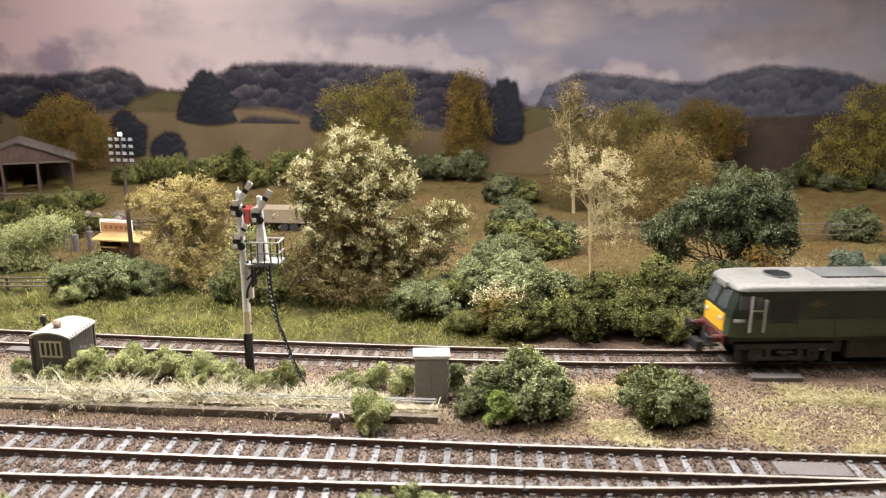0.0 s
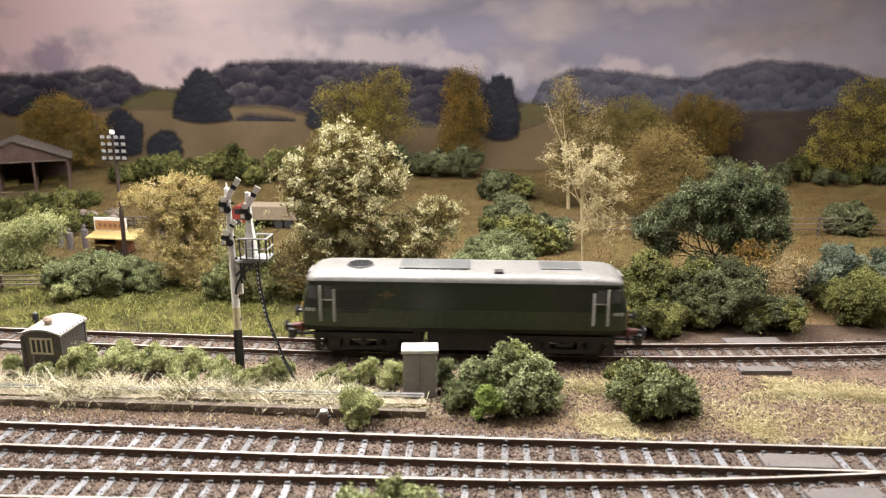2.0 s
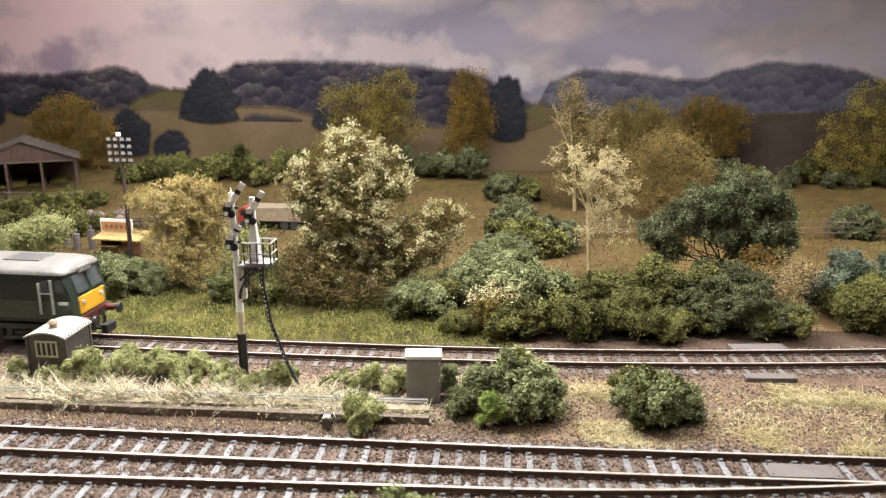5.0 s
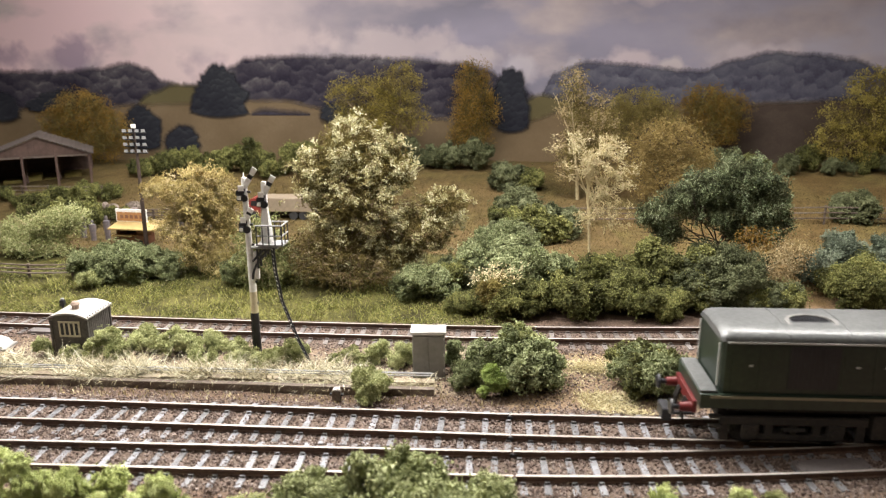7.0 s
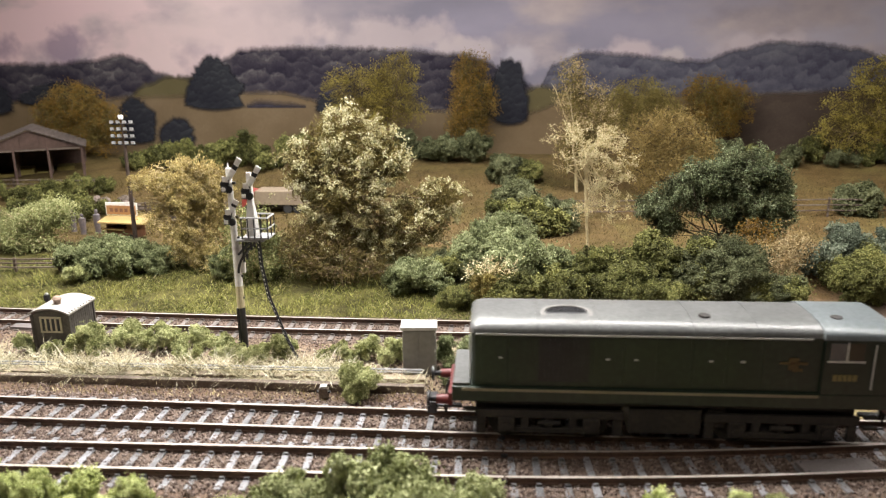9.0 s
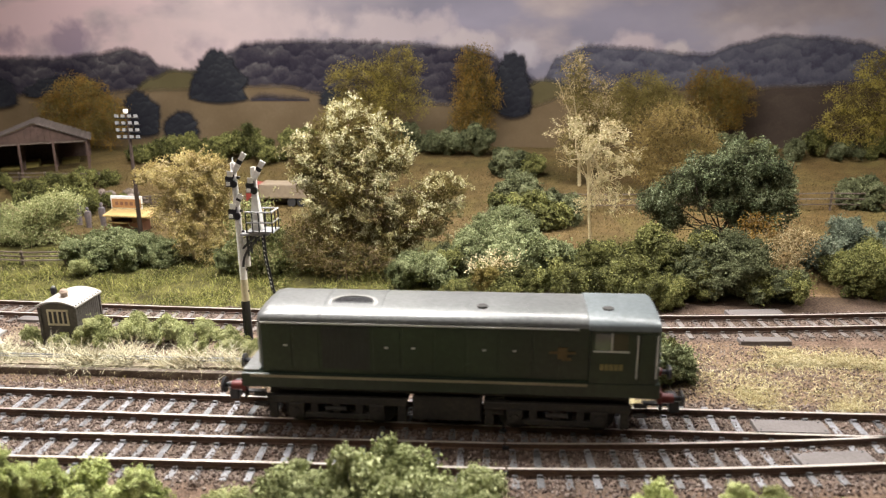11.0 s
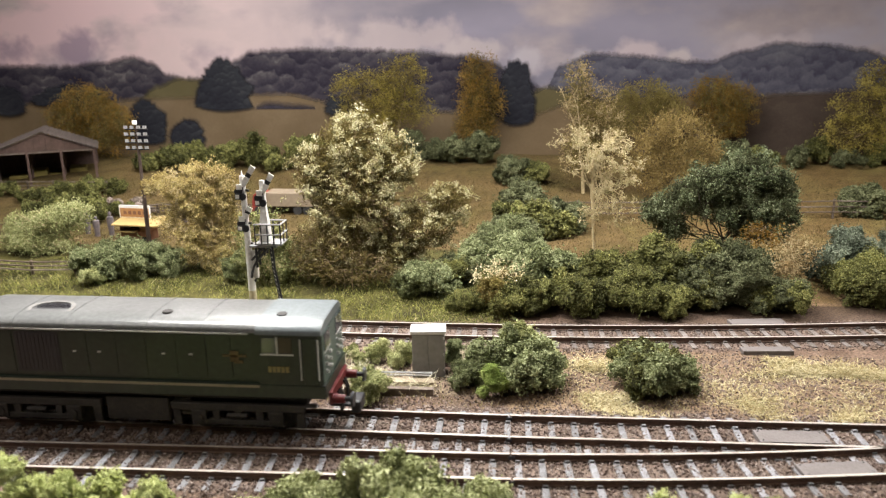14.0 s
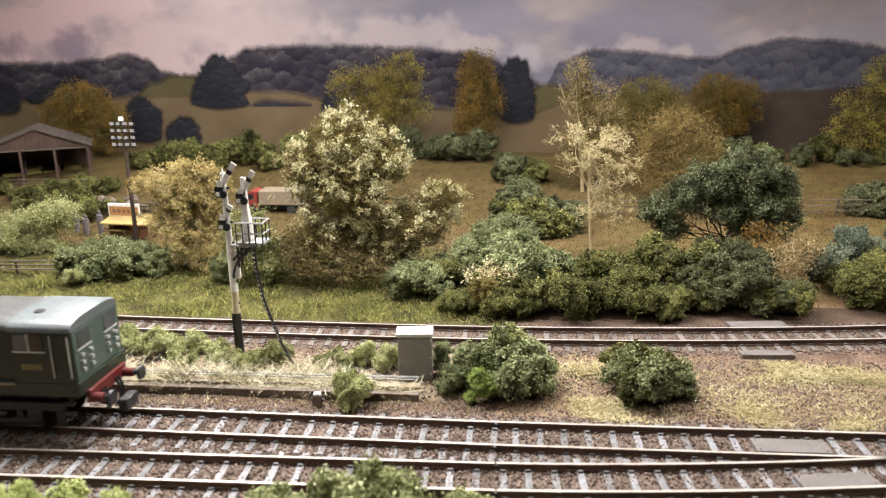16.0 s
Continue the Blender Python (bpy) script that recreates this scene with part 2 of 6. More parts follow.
def toned(name, rough, grain, strength, bump):
    """A material that takes its broad colour from the sheet's painted zones and adds grit."""
    m = bpy.data.materials.new(name)
    m.use_nodes = True
    t = m.node_tree
    b = t.nodes["Principled BSDF"]
    att = t.nodes.new("ShaderNodeAttribute")
    att.attribute_name = "zone"
    co, fine = t.nodes.new("ShaderNodeTexCoord"), t.nodes.new("ShaderNodeTexNoise")
    fine.inputs["Scale"].default_value, fine.inputs["Detail"].default_value = grain, 5
    t.links.new(co.outputs["Object"], fine.inputs["Vector"])
    ramp = t.nodes.new("ShaderNodeValToRGB")
    ramp.color_ramp.elements[0].position, ramp.color_ramp.elements[1].position = 0.3, 0.72
    ramp.color_ramp.elements[0].color = (1 - strength, 1 - strength, 1 - strength, 1)
    ramp.color_ramp.elements[1].color = (1 + strength, 1 + strength, 1 + strength, 1)
    t.links.new(fine.outputs[0], ramp.inputs[0])
    mix = t.nodes.new("ShaderNodeMix")
    mix.data_type, mix.blend_type = "RGBA", "MULTIPLY"
    mix.inputs["Factor"].default_value = 1
    t.links.new(att.outputs["Color"], mix.inputs["A"])
    t.links.new(ramp.outputs[0], mix.inputs["B"])
    t.links.new(mix.outputs["Result"], b.inputs["Base Color"])
    b.inputs["Roughness"].default_value, b.inputs["Specular IOR Level"].default_value = rough, 0.2
    bp = t.nodes.new("ShaderNodeBump")
    bp.inputs["Strength"].default_value, bp.inputs["Distance"].default_value = bump, 0.0012
    t.links.new(fine.outputs[0], bp.inputs["Height"])
    t.links.new(bp.outputs[0], b.inputs["Normal"])
    return m


GROUND = toned("scatter_ground", 0.9, 900, 0.45, 0.8)
PLASTER = material("hall_wall_paint", [(0.42, 0.39, 0.37), (0.48, 0.45, 0.43)], 0.8, 60, 3, 0.05)
CARPET = material("hall_floor", [(0.10, 0.095, 0.10), (0.16, 0.15, 0.155)], 0.9, 400, 8, 0.1)


def print_ink(name, stops, cell=70.0, lumps=0.9, grit=0.45, fine=420.0):
    """Ink of the backscene: soft crowns, each lighter at its top, over fine grit; the shape's rim is sprayed out."""
    m = bpy.data.materials.new(name)
    m.use_nodes = True
    t = m.node_tree
    b = t.nodes["Principled BSDF"]
    b.inputs["Roughness"].default_value, b.inputs["Specular IOR Level"].default_value = 0.8, 0.03

    def arith(op, a, c):
        n = t.nodes.new("ShaderNodeMath")
        n.operation = op
        for slot, v in zip(n.inputs, (a, c)):
            if isinstance(v, float):
                slot.default_value = v
            else:
                t.links.new(v, slot)
        return n.outputs[0]

    co, split, flat = t.nodes.new("ShaderNodeTexCoord"), t.nodes.new("ShaderNodeSeparateXYZ"), t.nodes.new("ShaderNodeCombineXYZ")
    t.links.new(co.outputs["Object"], split.inputs[0])

    def noisy(scale, detail):
        n = t.nodes.new("ShaderNodeTexNoise")
        n.inputs["Scale"].default_value, n.inputs["Detail"].default_value = scale, detail
        t.links.new(co.outputs["Object"], n.inputs["Vector"])
        return n.outputs[0]

    bend = arith("MULTIPLY", arith("SUBTRACT", noisy(95.0, 3), 0.5), 0.022)
    t.links.new(arith("ADD", split.outputs[0], bend), flat.inputs[0])
    t.links.new(arith("ADD", arith("MULTIPLY", split.outputs[2], 1.25), bend), flat.inputs[1])
    cells = t.nodes.new("ShaderNodeTexVoronoi")
    cells.voronoi_dimensions, cells.feature = "2D", "SMOOTH_F1"
    cells.inputs["Scale"].default_value, cells.inputs["Smoothness"].default_value = cell, 0.55
    t.links.new(flat.outputs[0], cells.inputs["Vector"])
    here, heart = t.nodes.new("ShaderNodeSeparateXYZ"), t.nodes.new("ShaderNodeSeparateXYZ")
    t.links.new(flat.outputs[0], here.inputs[0])
    t.links.new(cells.outputs["Position"], heart.inputs[0])
    rise = arith("MULTIPLY", arith("SUBTRACT", here.outputs[1], heart.outputs[1]), cell * lumps)
    tone = arith("ADD", arith("MULTIPLY", rise, 0.55), arith("MULTIPLY", arith("SUBTRACT", noisy(fine, 4), 0.5), grit))
    tone = arith("ADD", tone, arith("MULTIPLY", arith("SUBTRACT", noisy(22.0, 2), 0.5), 0.9))
    tone = arith("ADD", tone, 0.45)
    ramp = t.nodes.new("ShaderNodeValToRGB")
    el = ramp.color_ramp.elements
    while len(el) < len(stops):
        el.new(0.5)
    for k, c in enumerate(stops):
        el[k].position = 0.1 + 0.85 * k / (len(stops) - 1)
        el[k].color = (*c, 1)
    t.links.new(tone, ramp.inputs[0])
    t.links.new(ramp.outputs[0], b.inputs["Base Color"])
    att = t.nodes.new("ShaderNodeAttribute")
    att.attribute_name = "ink"
    ragged = arith("ADD", att.outputs["Fac"], arith("MULTIPLY", arith("SUBTRACT", noisy(300.0, 3), 0.5), arith("MULTIPLY", arith("SUBTRACT", 1.0, att.outputs["Fac"]), 1.2)))
    t.links.new(ragged, b.inputs["Alpha"])
    return m


WOOD_PRINT = print_ink("printed_woodland", [(0.022, 0.019, 0.030), (0.036, 0.032, 0.044), (0.062, 0.056, 0.066), (0.125, 0.115, 0.118)])
HILL_PRINT = print_ink("printed_far_woodland", [(0.0515, 0.0493, 0.0739), (0.0784, 0.0762, 0.103), (0.1075, 0.1064, 0.1322), (0.1456, 0.1456, 0.168)], 62.0)
TREE_PRINT = print_ink("printed_dark_tree", [(0.0156, 0.0156, 0.0221), (0.026, 0.0273, 0.0338), (0.0546, 0.0572, 0.0598)], 130.0, 0.6)
BROWN_PRINT = print_ink("printed_brown_field", [(0.05, 0.0363, 0.03), (0.07, 0.0525, 0.0425), (0.1, 0.0775, 0.06)], 60.0, 0.3)
FIELD_PRINT = print_ink("printed_stubble_field", [(0.115, 0.0825, 0.0475), (0.1562, 0.1137, 0.0688), (0.2063, 0.155, 0.1)], 40.0, 0.1, 0.3)
MEADOW_PRINT = print_ink("printed_green_field", [(0.081, 0.0676, 0.0338), (0.1053, 0.0897, 0.0468), (0.1323, 0.1118, 0.0624)], 40.0, 0.1, 0.3)


def sky_print():
    m = bpy.data.materials.new("printed_sky")
    m.use_nodes = True
    t = m.node_tree
    b = t.nodes["Principled BSDF"]
    co, sep = t.nodes.new("ShaderNodeTexCoord"), t.nodes.new("ShaderNodeSeparateXYZ")
    t.links.new(co.outputs["Object"], sep.inputs[0])

    def noisy(scale, stretch, detail, shift=0.0):
        mp, n = t.nodes.new("ShaderNodeMapping"), t.nodes.new("ShaderNodeTexNoise")
        mp.inputs["Scale"].default_value = (1, 1, stretch)
        mp.inputs["Location"].default_value = (shift, 0, 0)
        n.inputs["Scale"].default_value, n.inputs["Detail"].default_value = scale, detail
        t.links.new(co.outputs["Object"], mp.inputs[0])
        t.links.new(mp.outputs[0], n.inputs["Vector"])
        return n.outputs[0]

    def ramp(value, *stops):
        r = t.nodes.new("ShaderNodeValToRGB")
        el = r.color_ramp.elements
        while len(el) < len(stops):
            el.new(0.5)
        for k, (p, c) in enumerate(stops):
            el[k].position, el[k].color = p, (*c, 1)
        t.links.new(value, r.inputs[0])
        return r.outputs[0]

    def mixed(fac, a, c):
        n = t.nodes.new("ShaderNodeMix")
        n.data_type = "RGBA"
        for v, s in ((fac, n.inputs["Factor"]), (a, n.inputs["A"]), (c, n.inputs["B"])):
            t.links.new(v, s)
        return n.outputs["Result"]

    def math2(op, a, c):
        n = t.nodes.new("ShaderNodeMath")
        n.operation, n.use_clamp = op, False
        for k, v in enumerate((a, c)):
            if isinstance(v, float):
                n.inputs[k].default_value = v
            else:
                t.links.new(v, n.inputs[k])
        return n.outputs[0]

    across = t.nodes.new("ShaderNodeMapRange")
    for k, v in enumerate((-0.62, 0.35)):
        across.inputs[k + 1].default_value = v
    t.links.new(sep.outputs[0], across.inputs[0])
    side = math2("ADD", across.outputs[0], math2("MULTIPLY", math2("SUBTRACT", noisy(4.0, 2.0, 5), 0.5), 0.9))
    # printed tones, with both ends brightened in colour against the lamps' falloff
    base = ramp(side, (0.0, (0.58, 0.42, 0.45)), (0.28, (0.52, 0.41, 0.42)), (0.48, (0.34, 0.29, 0.31)), (0.62, (0.18, 0.17, 0.22)), (0.85, (0.27, 0.25, 0.32)), (1.0, (0.36, 0.33, 0.39)))
    cloud = ramp(noisy(9.0, 2.2, 7, 3.1), (0.5, (0, 0, 0)), (0.66, (1, 1, 1)))
    lit = ramp(noisy(22.0, 1.6, 5, 1.7), (0.35, (0.30, 0.26, 0.29)), (0.7, (0.42, 0.355, 0.36)))
    dim = ramp(noisy(11.0, 1.3, 5, 7.7), (0.56, (0, 0, 0)), (0.74, (1, 1, 1)))
    grey = ramp(noisy(30.0, 1.2, 4, 4.2), (0.3, (0.19, 0.17, 0.215)), (0.7, (0.26, 0.23, 0.275)))
    paint = mixed(dim, mixed(cloud, base, lit), grey)
    wob = t.nodes.new("ShaderNodeTexNoise")
    wob.inputs["Scale"].default_value, wob.inputs["Detail"].default_value = 34, 6
    t.links.new(co.outputs["Object"], wob.inputs["Vector"])

    def puff(under, cx, cz, rx, rz, colour, hard):
        """One soft printed cloud with a ragged edge."""
        dx = math2("MULTIPLY", math2("SUBTRACT", sep.outputs[0], cx), 1 / rx)
        dz = math2("MULTIPLY", math2("SUBTRACT", sep.outputs[2], cz), 1 / rz)
        d = math2("SQRT", math2("ADD", math2("MULTIPLY", dx, dx), math2("MULTIPLY", dz, dz)), 0.0)
        d = math2("ADD", d, math2("MULTIPLY", math2("SUBTRACT", wob.outputs[0], 0.5), 2.2))
        fac = ramp(d, (0.45, (hard, hard, hard)), (1.0, (0, 0, 0)))
        c = t.nodes.new("ShaderNodeRGB")
        c.outputs[0].default_value = (*colour, 1)
        return mixed(fac, under, c.outputs[0])

    for q in ((0.160, 0.132, 0.042, 0.020, (0.47, 0.39, 0.42), 0.9), (0.310, 0.140, 0.06, 0.018, (0.45, 0.385, 0.42), 0.9), (0.215, 0.128, 0.02, 0.012, (0.50, 0.43, 0.44), 0.8), (0.110, 0.122, 0.022, 0.018, (0.46, 0.41, 0.44), 0.8), (0.04, 0.122, 0.026, 0.024, (0.42, 0.38, 0.42), 0.7), (0.20, 0.212, 0.085, 0.018, (0.44, 0.37, 0.40), 0.8), (-0.10, 0.150, 0.11, 0.028, (0.43, 0.36, 0.37), 0.7), (-0.02, 0.140, 0.05, 0.018, (0.40, 0.345, 0.36), 0.8), (-0.30, 0.16, 0.14, 0.03, (0.47, 0.38, 0.39), 0.6), (-0.492, 0.145, 0.032, 0.026, (0.26, 0.20, 0.26), 0.9), (-0.575, 0.140, 0.030, 0.024, (0.26, 0.20, 0.26), 0.8)):
        paint = puff(paint, *q)
    t.links.new(paint, b.inputs["Base Color"])
    b.inputs["Roughness"].default_value, b.inputs["Specular IOR Level"].default_value = 0.7, 0.2
    return m


SKY = sky_print()


# ---- builders: meshes in millimetres, places in metres ----
def box(bm, x0, x1, y0, y1, z0, z1, bevel=0.0, mi=0):
    vs = [bm.verts.new((x, y, z)) for z in (z0, z1) for y in (y0, y1) for x in (x0, x1)]
    fs = [bm.faces.new([vs[i] for i in q]) for q in ((0, 2, 3, 1), (4, 5, 7, 6), (0, 1, 5, 4), (1, 3, 7, 5), (3, 2, 6, 7), (2, 0, 4, 6))]
    if bevel:
        made = bmesh.ops.bevel(bm, geom=list({e for f in fs for e in f.edges}), offset=bevel, segments=2, affect="EDGES", profile=0.5)
        fs = [f for f in fs if f.is_valid] + list(made["faces"])
    for f in fs:
        f.material_index = mi
    return fs


def rod(bm, p, q, r, r2=None, n=8, mi=0):
    p, q = Vector(p), Vector(q)
    turn = (q - p).to_track_quat("Z", "Y").to_matrix()
    r2 = r if r2 is None else r2
    rings = [[bm.verts.new(c + turn @ Vector((rr * math.cos(a), rr * math.sin(a), 0))) for a in (2 * math.pi * k / n for k in range(n))] for c, rr in ((p, r), (q, r2))]
    for k in range(n):
        bm.faces.new((rings[0][k], rings[0][(k + 1) % n], rings[1][(k + 1) % n], rings[1][k])).material_index = mi
    bm.faces.new(rings[0][::-1]).material_index = mi
    bm.faces.new(rings[1]).material_index = mi


def loft(bm, sections, caps=True, mi=0):
    """sections: rings of points with the same count."""
    rings = [[bm.verts.new(p) for p in ring] for ring in sections]
    n = len(rings[0])
    for a, c in zip(rings, rings[1:]):
        for k in range(n):
            bm.faces.new((a[k], a[(k + 1) % n], c[(k + 1) % n], c[k])).material_index = mi
    if caps:
        bm.faces.new(rings[0][::-1]).material_index = mi
        bm.faces.new(rings[-1]).material_index = mi


def part(name, bm, mat, parent, label="", smooth=False):
    bmesh.ops.recalc_face_normals(bm, faces=bm.faces)
    bmesh.ops.scale(bm, vec=(0.001, 0.001, 0.001), verts=bm.verts)
    me = bpy.data.meshes.new(name)
    bm.to_mesh(me)
    bm.free()
    for m in mat if isinstance(mat, (list, tuple)) else (mat,):
        me.materials.append(m)
    if smooth:
        me.shade_smooth()
        me.set_sharp_from_angle(angle=radians(35))
    ob = new(name, me)
    ob.parent = parent
    return tagged(ob, label)


def one(name, mat, parent, boxes, bevel=0.15, label=""):
    bm = bmesh.new()
    for q in boxes:
        box(bm, *q, bevel=bevel)
    return part(name, bm, mat, parent, label)


def each(name, mat, parent, boxes, bevel=0.15, label=""):
    """One object for each box."""
    return [one(name, mat, parent, [q], bevel, label) for q in boxes]


def rods(name, mat, parent, lines, r, label="", n=6):
    bm = bmesh.new()
    for p, q in lines:
        rod(bm, p, q, r, n=n)
    return part(name, bm, mat, parent, label, True)


def thing(name, place, label, category, group="", turn=0.0, kind=""):
    ob = new(name)
    ob.empty_display_size = 0.01
    ob.matrix_basis = pose(*place, 0, 0, turn)
    return tagged(ob, label, category, group, kind)


def array_mesh(name, verts, faces, mat):
    me = bpy.data.meshes.new(name)
    me.from_pydata(verts.tolist() if hasattr(verts, "tolist") else verts, [], faces.tolist() if hasattr(faces, "tolist") else faces)
    me.materials.append(mat)
    return me


# ---- plan ----
GROUND_Z = -0.0042


def near_y(x):
    """Centre line of the nearest track, which joins the main track to the east."""
    return 0.3232 + 0.0265 * (x + 0.17) + (0.42 * (x - 0.03) ** 2 + 0.018 * (x - 0.03) if x > 0.03 else 0.0)


def main_y(x):
    return 0.3583 + (0.016 * (x - 0.03) if x > 0.03 else 0.0)


def far_y(x):
    d = max(-0.42, min(x + 0.02, 0.42))
    return 0.4605 + (0.26 if d > 0 else 0.09) * d * d + (0.2 * (x - 0.4) if x > 0.4 else 0.0)


def slope(line, x):
    return (line(x + 0.002) - line(x - 0.002)) / 0.004


def ground_height(x, y):
    z = GROUND_Z + 0.0012 * noise.noise((x * 28, y * 28, 0.3)) + 0.0005 * noise.noise((x * 120, y * 120, 1.3))
    if y > 0.72:
        z += 0.024 * min(1.0, (y - 0.72) / 0.2) ** 1.3
    if 0.485 < y < 0.72:
        z += 0.004 * math.sin(math.pi * (y - 0.485) / 0.235)
    for line in (near_y, main_y, far_y):
        d = abs(y - line(x))
        if d < 0.024:
            z = z * min(1, max(0, (d - 0.017) / 0.007)) + -0.0032 * (1 - min(1, max(0, (d - 0.017) / 0.007)))
    return z


def spot(x, y):
    return (x, y, ground_height(x, y))


def blend(a, c, k):
    k = max(0.0, min(1.0, k))
    return tuple(p + (q - p) * k for p, q in zip(a, c))


def zone(x, y):
    n1, n2, n3 = noise.noise((x * 22, y * 22, 5)), noise.noise((x * 60, y * 60, 9)), noise.noise((x * 160, y * 160, 2))
    earth = blend((0.095, 0.06, 0.042), (0.19, 0.13, 0.095), 0.5 + 0.7 * n2 + 0.4 * n3)
    grass = blend((0.030, 0.026, 0.007), (0.108, 0.098, 0.029), 0.5 + 1.0 * n2 + 0.7 * n3)
    field = blend((0.068, 0.043, 0.014), (0.138, 0.090, 0.038), 0.5 + 0.5 * n1 + 0.5 * n3)
    c = earth
    if y > 0.47:
        edge = 0.03 + 0.03 * n1 - x
        c = blend(blend(earth, field, (y - 0.50 + 0.02 * n2) / 0.04), grass, edge / 0.04 if y < 0.62 else (0.45 + n1) * (1 if x < -0.1 else 0.5))
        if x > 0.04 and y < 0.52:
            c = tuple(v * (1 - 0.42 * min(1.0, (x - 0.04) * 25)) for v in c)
        # brighter light on the eastern field is put into its colour
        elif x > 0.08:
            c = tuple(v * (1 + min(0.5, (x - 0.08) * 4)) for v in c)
        if y > 0.62 and x < 0.12:
            c = blend(c, blend(grass, field, 0.75 + 0.5 * n1), 0.8)
    elif y < 0.445 and y > 0.372:
        if x > 0.03:
            c = blend(earth, (0.20, 0.14, 0.085), 0.5 + n1)
        else:
            c = blend(earth, (0.30, 0.245, 0.165), 0.25 + 0.8 * n2) if y > 0.392 else blend(earth, (0.09, 0.06, 0.038), 0.6 + 0.6 * n2)
    for line in (near_y, main_y, far_y):
        d = abs(y - line(x))
        if d < 0.02:
            c = blend(c, blend((0.085, 0.06, 0.045), (0.17, 0.125, 0.10), 0.5 + n3), (0.02 - d) / 0.005)
    return c


# ---- setting: hall, baseboard, ground sheet and printed backscene ----
def slab(name, mat, x0, x1, y0, y1, z0, z1, label, kind="structure"):
    bm = bmesh.new()
    box(bm, x0 * 1000, x1 * 1000, y0 * 1000, y1 * 1000, z0 * 1000, z1 * 1000)
    ob = part(name, bm, mat, None, label)
    return tagged(ob, kind=kind)


def make_hall():
    slab("floor", CARPET, -2.4, 2.4, -2.2, 2.4, -1.15, -1.1, "dark grey carpet of the hall")
    slab("ceiling", PLASTER, -2.4, 2.4, -2.2, 2.4, 1.5, 1.55, "plain pale hall ceiling")
    slab("wall_south", PLASTER, -2.4, 2.4, -2.25, -2.2, -1.1, 1.5, "plain pale hall wall")
    slab("wall_north", PLASTER, -2.4, 2.4, 2.4, 2.45, -1.1, 1.5, "plain pale hall wall")
    slab("wall_west", PLASTER, -2.45, -2.4, -2.2, 2.4, -1.1, 1.5, "plain pale hall wall")
    slab("wall_east", PLASTER, 2.4, 2.45, -2.2, 2.4, -1.1, 1.5, "plain pale hall wall")
    slab("baseboard", TIMBER, -0.95, 0.80, 0.215, 0.985, -0.09, -0.012, "timber baseboard that carries the model railway")


def make_ground():
    xs = np.concatenate([np.arange(-0.95, -0.26, 0.008), np.arange(-0.26, 0.26, 0.0028), np.arange(0.26, 0.801, 0.008)])
    ys = np.concatenate([np.arange(0.215, 0.55, 0.0028), np.arange(0.55, 0.975, 0.006)])
    verts, cols = [], []
    for y in ys:
        for x in xs:
            verts.append((x, y, ground_height(x, y)))
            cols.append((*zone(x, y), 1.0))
    w = len(xs)
    faces = [(j * w + i, j * w + i + 1, (j + 1) * w + i + 1, (j + 1) * w + i) for j in range(len(ys) - 1) for i in range(w - 1)]
    me = array_mesh("ground", verts, faces, GROUND)
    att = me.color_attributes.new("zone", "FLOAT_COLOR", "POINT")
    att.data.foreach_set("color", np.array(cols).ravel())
    me.shade_smooth()
    tagged(new("ground", me), "brown scatter, dry earth and olive grass of the layout", kind="structure")


BACK_Y = 0.970


